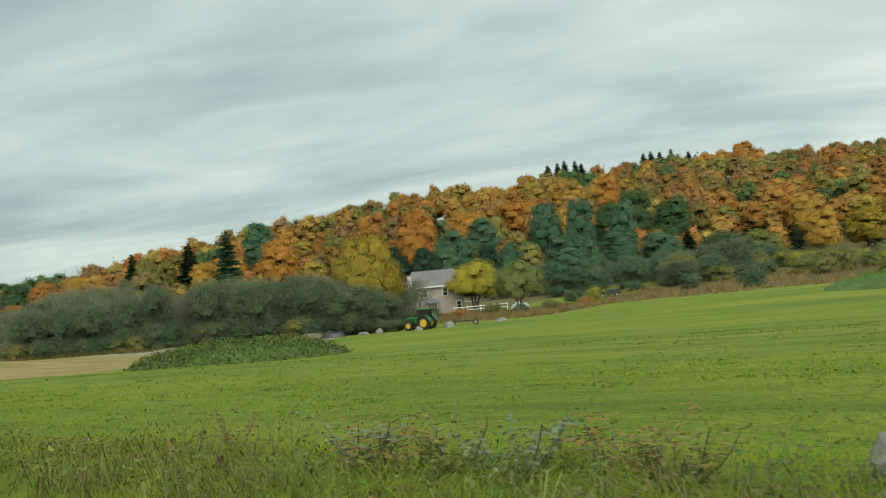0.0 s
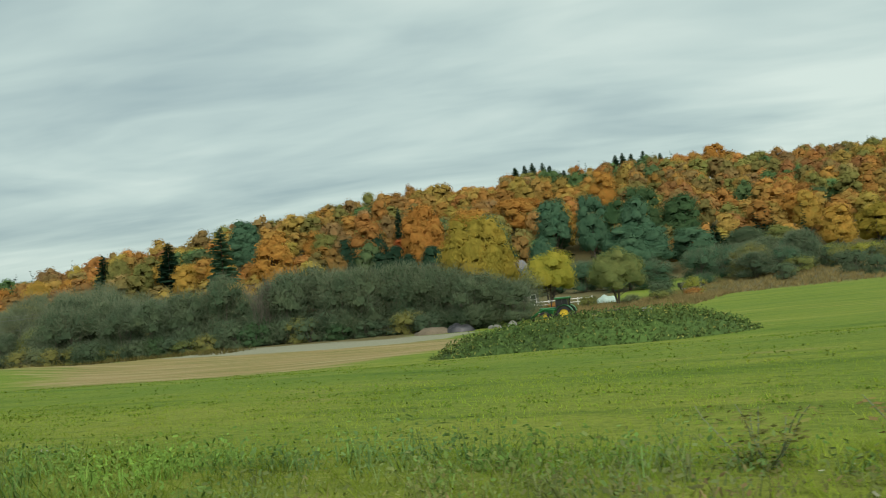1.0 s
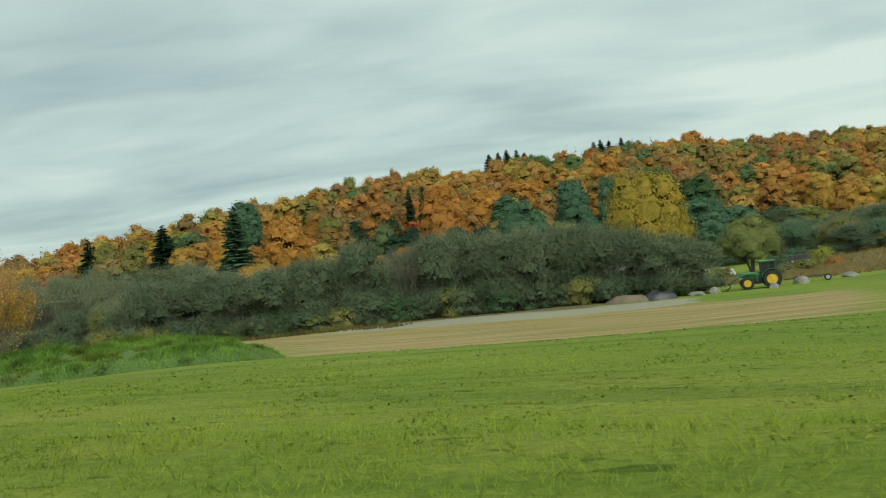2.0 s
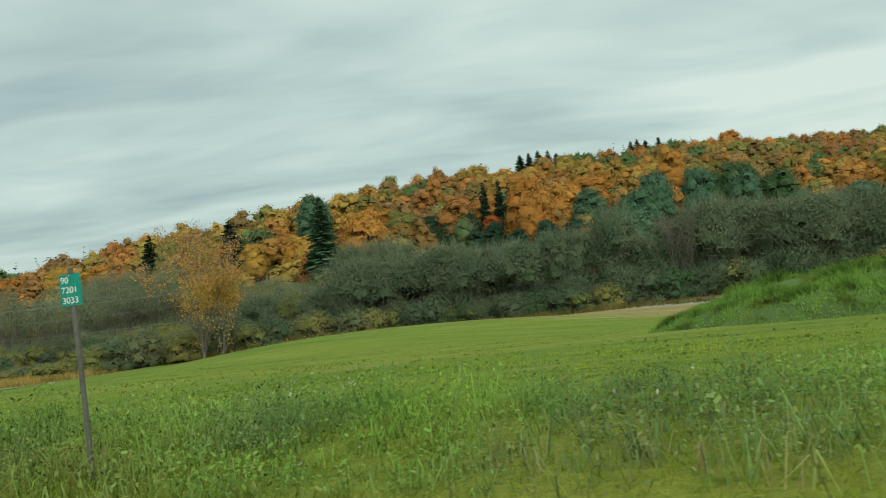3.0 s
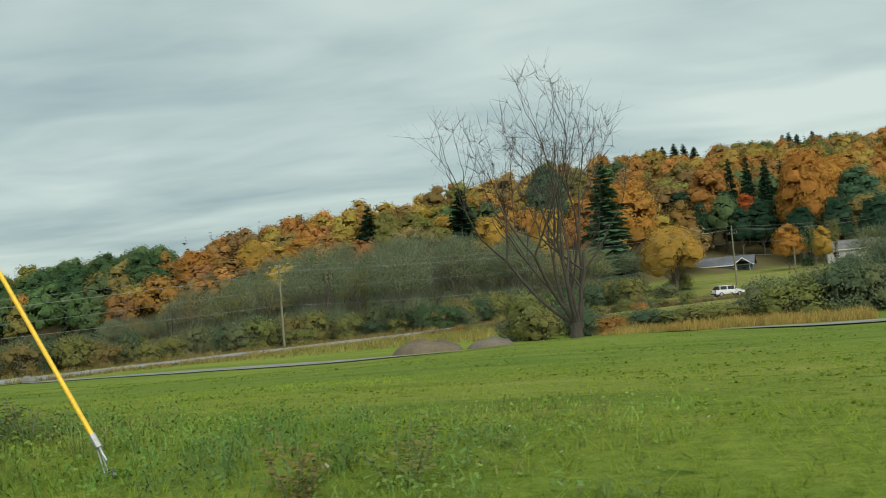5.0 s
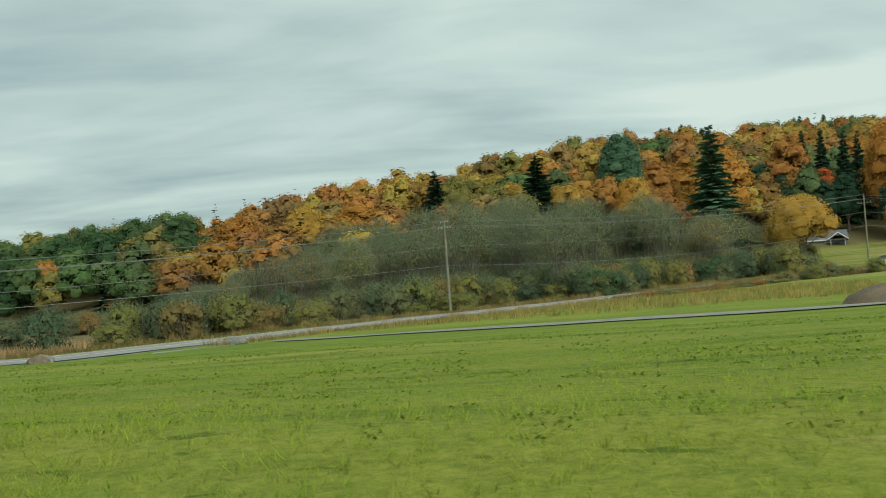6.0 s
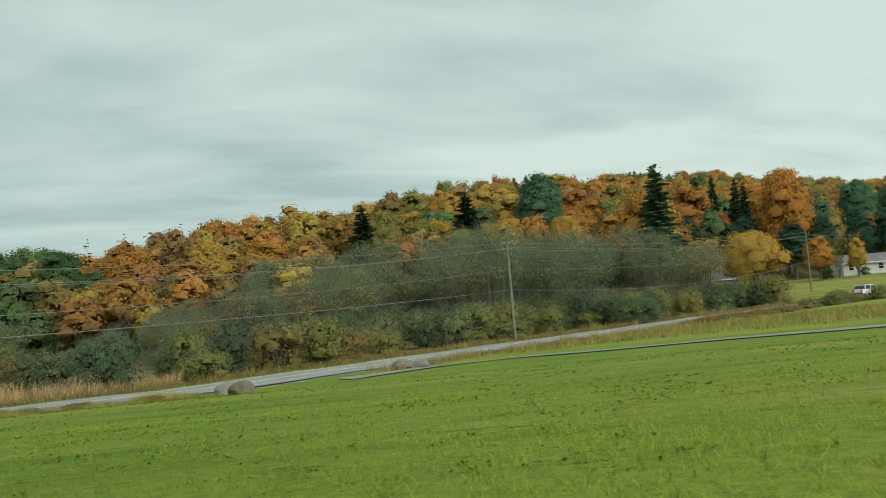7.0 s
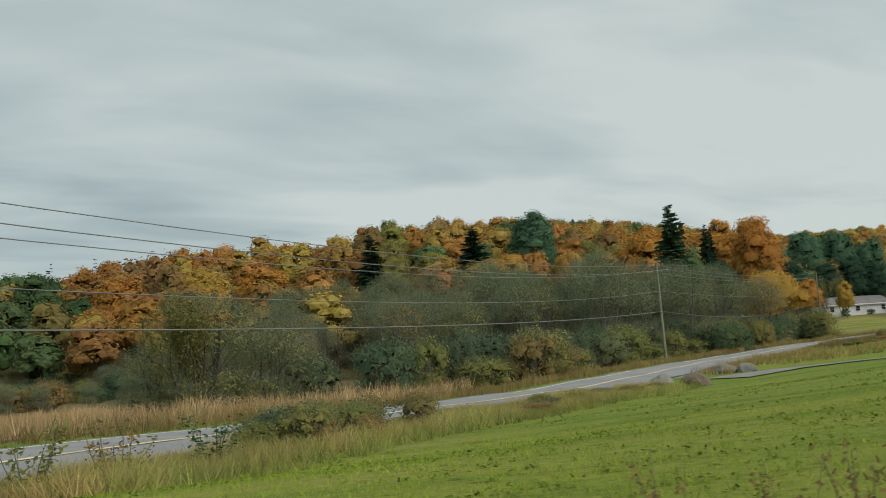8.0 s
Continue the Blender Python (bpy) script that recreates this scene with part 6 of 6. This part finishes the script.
def clover():
    """Low broad-leaved tufts, darker and lighter than the grass, all over the field."""
    rng = np.random.default_rng(78)
    VV, TT = [], []
    for n, y0, y1, size, per, wide in ((11000, 4.5, 13, 0.05, 9, 0.09), (14000, 11, 36, 0.07, 6, 0.16)):
        x, y = scatter(rng, n, -262, 10, y0, y1, 1.0)
        pf = patchy(x, y, 0.35, 51.0) + 0.6 * patchy(x, y, 1.1, 52.0)
        k = ~on_paving(x, y) & (pf > -0.12) & ~((x > -95) & (x < -74) & (y > 17)) & ~((x > -53) & (x < -33) & (y > 31))
        x, y = np.repeat(x[k], per), np.repeat(y[k], per)
        x, y = x + rng.normal(0, wide * 1.5, len(x)), y + rng.normal(0, wide * 0.7, len(x))
        z = ground(x, y) + rng.uniform(0.005, 0.03, len(x))
        V, F = cards(np.stack([x, y, z], 1), size, rng, up=2.2)
        c = np.repeat(np.where((rng.uniform(0, 1, k.sum()) < 0.7)[:, None], np.array([0.118, 0.19, 0.028]), np.array([0.18, 0.235, 0.036])), per, 0)
        VV.append(V); TT.append(c * rng.uniform(0.8, 1.2, (len(x), 1)))
    stuff("clover_tufts", np.concatenate(VV), np.concatenate(TT), 4, BLADE, "low dark green clover tufts in the mown meadow", "clover")


clover()


def arched(rng, P, height, width, tint, per=6, reach=0.7):
    """Long grass blades that rise and bend over, two four-cornered pieces each."""
    n = len(P) * per
    B = np.repeat(P, per, 0) + np.concatenate([rng.normal(0, 0.06, (n, 2)), np.full((n, 1), -0.03)], 1)
    a = rng.uniform(0, 6.283, n)
    h = np.repeat(height, per) * rng.uniform(0.5, 1.2, n)
    w = (np.repeat(width, per) * rng.uniform(0.7, 1.4, n))[:, None]
    way = np.stack([np.cos(a), np.sin(a), np.zeros(n)], 1)
    across = np.stack([-np.sin(a), np.cos(a), np.zeros(n)], 1)
    out = (h * rng.uniform(0.25, 1.0, n) * reach)[:, None]
    up = np.array([0, 0, 1.0]) * h[:, None]
    mid = B + way * out * 0.45 + up * 0.8
    tip = B + way * out * 1.3 + up * rng.uniform(0.35, 0.9, n)[:, None]
    V = np.stack([B - across * w, B + across * w, mid + across * w * 0.8, mid - across * w * 0.8,
                  mid - across * w * 0.8, mid + across * w * 0.8, tip + across * w * 0.15, tip - across * w * 0.15], 1).reshape(-1, 3)
    T = np.repeat(np.repeat(tint, per, 0) * rng.uniform(0.75, 1.3, (n, 1)), 2, 0)
    return V, T


def verge_weeds():
    rng = np.random.default_rng(55)
    x, y = scatter(rng, 95000, -262, 10, 3.3, 7.4, 1.0)
    wide = np.where(x > -75, 5.4, 7.2) + 0.7 * patchy(x, y * 0, 0.25, 3.0)
    keep = rng.uniform(0, 1, len(x)) < np.where(lush(x) < 0.22, 0, lush(x) ** 0.8) * (0.45 + 0.9 * np.clip(patchy(x, y, 0.5, 8.0) + 0.35, 0, 1)) * (1 - step(wide - 0.5, wide, y))
    x, y = x[keep], y[keep]
    z = ground(x, y)
    pn = patchy(x, y, 0.45, 12.0) + 0.5 * patchy(x, y, 1.3, 14.0)
    h = (0.12 + np.where(x > -75, 0.28, 0.40) * lush(x)) * (1 + 0.8 * pn) * rng.uniform(0.5, 1.2, len(x))
    rusty = np.interp(x, [-262, -226, -216, -136, -132, -126, -122, -114, -110, -100, -97, -60, -22, -16, 10], [0.3, 0.3, 0.1, 0.1, 0.5, 0.5, 0.3, 0.3, 0.6, 0.55, 0.0, 0.0, 0.1, 0.45, 0.5])
    brown = np.clip(rusty + 1.0 * patchy(x, y, 0.22, 20.0) + rng.normal(0, 0.2, len(x)), 0, 1)[:, None]
    fresh = np.clip(0.5 + 1.2 * patchy(x, y, 0.6, 41.0), 0, 1)[:, None]
    green = fresh * np.array([0.18, 0.315, 0.06]) + (1 - fresh) * np.array([0.125, 0.21, 0.078])
    base = (1 - brown) * green + brown * np.array([0.23, 0.155, 0.09])
    base = base * np.interp(x, [-30, -20], [1.0, 0.82])[:, None] * (1 + 0.4 * np.clip(patchy(x, y, 0.9, 31.0), -1, 1))[:, None]
    P = np.stack([x, y, z], 1)
    few = rng.uniform(0, 1, len(x)) < 0.4
    V, T = arched(rng, P[few], h[few] * 0.75, np.full(few.sum(), 0.0055), base[few], 6, 1.3)
    stuff("verge_grass", V, T, 4, BLADE, "long bent green grass along the road verge", "grass")
    stem = rng.uniform(0, 1, len(x)) < 0.3
    V, T = blades(rng, P[stem], h[stem], np.full(stem.sum(), 0.006), base[stem] * 0.85, 3, 0.3)
    stuff("weed_stalks", V, T, 3, BLADE, "brown and green weed stalks along the road verge", "weeds")
    n = 9
    k = rng.uniform(0.1, 0.95, (len(x), n))
    C = np.repeat(P, n, 0)
    C[:, 2] += (h[:, None] * k).ravel()
    C[:, :2] += rng.normal(0, 0.10, (len(C), 2))
    V, F = cards(C, np.repeat(np.where(brown[:, 0] > 0.45, 0.028, 0.037), n) * rng.uniform(0.6, 1.4, len(C)), rng, up=0.8)
    T = np.repeat(base, n, 0) * rng.uniform(0.72, 1.2, (len(C), 1))
    pale = np.repeat(np.clip(patchy(x, y, 0.5, 77.0), 0, 1), n)
    pick = rng.uniform(0, 1, len(C)) < 0.10 * pale * (k.ravel() > 0.55)
    T[pick] = np.array([0.36, 0.38, 0.30]) * rng.uniform(0.7, 1.1, (pick.sum(), 1))
    stuff("weed_leaves", V, T, 4, BLADE, "small green, pale and rusty leaves of roadside weeds", "weeds")


verge_weeds()


def mound_cover():
    rng = np.random.default_rng(91)
    VV, TT = [], []
    for x0, y0, a, b, h, turn, seed, n, size, col in ((-43.0, 37.6, 7.5, 3.3, 1.3, 0.42, 1.3, 13000, 0.16, (0.085, 0.128, 0.042)),):
        u, v = rng.uniform(-1.05, 1.05, n), rng.uniform(-1.05, 1.05, n)
        k = u * u + v * v < 1.1
        u, v = u[k], v[k]
        c, s = math.cos(turn), math.sin(turn)
        x, y = x0 + c * u * a - s * v * b, y0 + s * u * a + c * v * b
        z = ground(x, y) + np.array([h * mound_height(p, q, seed) for p, q in zip(u, v)]) + rng.uniform(0, 0.4, len(u)) * rng.uniform(0, 1, len(u)) - 0.05
        V, F = cards(np.stack([x, y, z], 1), size, rng, up=0.6)
        VV.append(V)
        TT.append(np.array(col) * rng.uniform(0.6, 1.6, (len(x), 1)) * np.where(rng.uniform(0, 1, (len(x), 1)) < 0.08, np.array([[2.4, 1.7, 1.6]]), 1.0))
    stuff("mound_weeds", np.concatenate(VV), np.concatenate(TT), 4, BLADE, "dark green broad-leaved weeds over the mound", "weeds")
    VV, TT = [], []
    for x0, y0, a, b, h, turn, seed, n, hh, col in ((-84.6, 23.6, 7.8, 4.8, 1.2, 0.06, 4.1, 42000, 0.18, (0.135, 0.25, 0.05)), (-10.0, 100, 9.0, 8.0, 1.4, 0.2, 6.1, 4000, 0.3, (0.11, 0.25, 0.045))):
        u, v = rng.uniform(-1.05, 1.05, n), rng.uniform(-1.05, 1.05, n)
        k = u * u + v * v < 1.1
        u, v = u[k], v[k]
        c, s = math.cos(turn), math.sin(turn)
        x, y = x0 + c * u * a - s * v * b, y0 + s * u * a + c * v * b
        z = ground(x, y) - 0.12 + np.array([h * mound_height(p, q, seed) for p, q in zip(u, v)])
        pf = patchy(x, y, 0.7, 3.0)
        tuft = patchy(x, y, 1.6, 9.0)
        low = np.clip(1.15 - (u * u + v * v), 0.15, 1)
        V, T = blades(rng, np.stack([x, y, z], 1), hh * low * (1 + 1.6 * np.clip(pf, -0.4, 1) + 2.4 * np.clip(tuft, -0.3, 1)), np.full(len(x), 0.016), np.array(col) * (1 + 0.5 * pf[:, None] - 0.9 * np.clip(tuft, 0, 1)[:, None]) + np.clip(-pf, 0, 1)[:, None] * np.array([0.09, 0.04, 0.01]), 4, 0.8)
        VV.append(V); TT.append(T)
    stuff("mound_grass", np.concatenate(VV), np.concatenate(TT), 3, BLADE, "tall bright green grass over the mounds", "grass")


mound_cover()


def tall_grass():
    """Brown roadside grass along the side road, reeds at the wood's foot."""
    rng = np.random.default_rng(13)
    VV, TT = [], []
    def add(x, y, h, w, col, per=4, splay=0.18):
        z = ground(x, y)
        pf = patchy(x, y, 0.4, 3.0)
        c = 0.75 * np.array(col) * (1 + 0.55 * pf[:, None]) * rng.uniform(0.7, 1.3, (len(x), 1))
        V, T = blades(rng, np.stack([x, y, z], 1), h * (1 + 0.9 * pf), np.full(len(x), w), c, per, splay * 1.7)
        VV.append(V); TT.append(T)
    def strip(n, s0, s1, c0, c1):
        s, c = rng.uniform(s0, s1, n), rng.uniform(c0, c1, n)
        return side(s, c)
    x, y = strip(6500, -4, 31, 4.1, 7.2); k = y > 8.0; add(x[k], y[k], 0.34, 0.009, (0.40, 0.33, 0.14), 7, 0.3)
    x, y = strip(2600, -4, 31, 4.6, 8.2); k = y > 8.0; add(x[k], y[k], 0.36, 0.010, (0.28, 0.31, 0.09), 6, 0.3)
    x, y = strip(2500, 46, 150, 4.4, 7.0); add(x, y, 0.5, 0.02, (0.29, 0.23, 0.10), 4)
    x, y = strip(4500, 4, 150, -7.0, -4.6); add(x, y, 0.55, 0.02, (0.26, 0.21, 0.09), 4)
    x, y = strip(16000, -10, 44, -74, -9); add(x, y, 0.85, 0.026, (0.46, 0.33, 0.18), 5, 0.2)
    x, y = rng.uniform(-225, -170, 5000), rng.uniform(62, 92, 5000)
    s, c = side_road(x, y); k = c > 5; add(x[k], y[k], 0.45, 0.025, (0.30, 0.26, 0.09), 4)
    x, y = rng.uniform(-161, -146, 3000), rng.uniform(47, 64, 3000); add(x, y, 0.55, 0.02, (0.36, 0.27, 0.09), 4)
    x, y = strip(4000, 92, 160, 4.6, 7.5); add(x, y, 0.7, 0.025, (0.20, 0.165, 0.075), 4)
    x, y = rng.uniform(-160, -122, 2500), rng.uniform(62, 84, 2500); add(x, y, 0.8, 0.03, (0.32, 0.25, 0.09), 4)
    x, y = rng.uniform(-66, 30, 7000), rng.uniform(118, 175, 7000); add(x, y, 0.55, 0.05, (0.25, 0.20, 0.09), 4, 0.3)
    x, y = rng.uniform(-84, -52, 3500), rng.uniform(98, 122, 3500); add(x, y, 0.6, 0.035, (0.24, 0.19, 0.09), 4, 0.3)
    x, y = rng.uniform(-140, -95, 1500), rng.uniform(66, 72, 1500); add(x, y, 0.5, 0.025, (0.15, 0.13, 0.05), 4)
    stuff("tall_dry_grass", np.concatenate(VV), np.concatenate(TT), 3, BLADE, "tall brown dry grass and reeds beside the roads", "grass")


tall_grass()

# the taller single weeds that stand out of the verge
def weed(rng, h=1.2, r=0.4):
    """A few thin stalks, leafy to the top."""
    stalks, C = [], []
    for i in range(7):
        a = rng.uniform(0, 6.28)
        path, _ = limb(rng, (0.05 * math.cos(a), 0.05 * math.sin(a), -0.05), np.array([math.cos(a) * 0.28, math.sin(a) * 0.28, 1.0]), h * rng.uniform(0.55, 1.0), 0.14, 6, 0.05)
        stalks.append(tube(path, np.linspace(0.007, 0.003, 6), 4))
        k = rng.uniform(0.5, 5, 46)
        C.append(np.stack([np.interp(k, range(6), path[:, j]) for j in range(3)], 1) + rng.normal(0, 0.045, (46, 3)))
    return joined(stalks), cards(np.concatenate(C), 0.055, rng, up=0.3)


WEED = Kind("weed", weed, 4, 1.2, 0.4)
TALL_WEEDS = [(-104.4, 5.0, 0.85, 0.5, BRUSH), (-104.9, 5.2, 0.75, 0.5, BRUSH), (-103.4, 4.9, 0.6, 0.45, OLIVE), (-105.8, 5.0, 0.6, 0.5, BRUSH), (-156.6, 5.6, 0.75, 0.6, OLIVE), (-157.6, 5.8, 0.6, 0.5, GREEN), (-160.6, 5.0, 0.75, 0.5, OLIVE), (-151.5, 3.6, 0.6, 0.4, BRUSH), (-150.8, 3.9, 0.55, 0.45, OLIVE), (-238.9, 3.9, 0.66, 0.22, BRUSH), (-237.9, 4.0, 0.76, 0.24, BRUSH), (-238.25, 4.05, 0.58, 0.22, BRUSH)]
TALL_WEEDS += [(-237.5, 4.1, 0.6, 0.25, OLIVE), (-119.6, 4.0, 0.42, 0.4, OLIVE), (-119.2, 4.2, 0.38, 0.35, OLIVE), (-119.9, 4.2, 0.34, 0.35, OLIVE), (-130.9, 4.8, 0.9, 0.25, BRUSH), (-131.6, 4.6, 0.6, 0.4, BRUSH), (-130.3, 4.7, 0.6, 0.45, BRUSH), (-129.7, 4.9, 0.62, 0.4, OLIVE), (-129.1, 4.7, 0.6, 0.45, BRUSH), (-132.6, 4.8, 0.5, 0.3, OLIVE), (-5.7, 4.9, 0.52, 0.25, BRUSH), (-4.0, 4.6, 0.50, 0.5, TWIGS)]
TALL_WEEDS += [(-3.7, 4.4, 0.5, 0.5, BRUSH), (-3.2, 4.6, 0.48, 0.5, OLIVE), (-2.7, 4.5, 0.5, 0.5, TWIGS), (-2.1, 4.8, 0.48, 0.5, BRUSH), (-1.7, 4.6, 0.42, 0.5, OLIVE), (-30.0, 4.6, 0.45, 0.5, OLIVE), (-29.0, 4.7, 0.45, 0.5, BRUSH), (-245.5, 12.6, 1.5, 0.7, OLIVE), (-244.6, 13.6, 1.3, 0.7, BRUSH), (-243.4, 15.0, 1.1, 0.8, GREEN), (-241.0, 19.0, 1.0, 0.8, GREEN)]
for x, y, h, r, m in TALL_WEEDS:
    WEED.plant("weed_plant", x, y, h, r, m, TWIGS, "tall brown and green weed plant in the verge", "verge weeds", sink=0.02)["category"] = "weed"
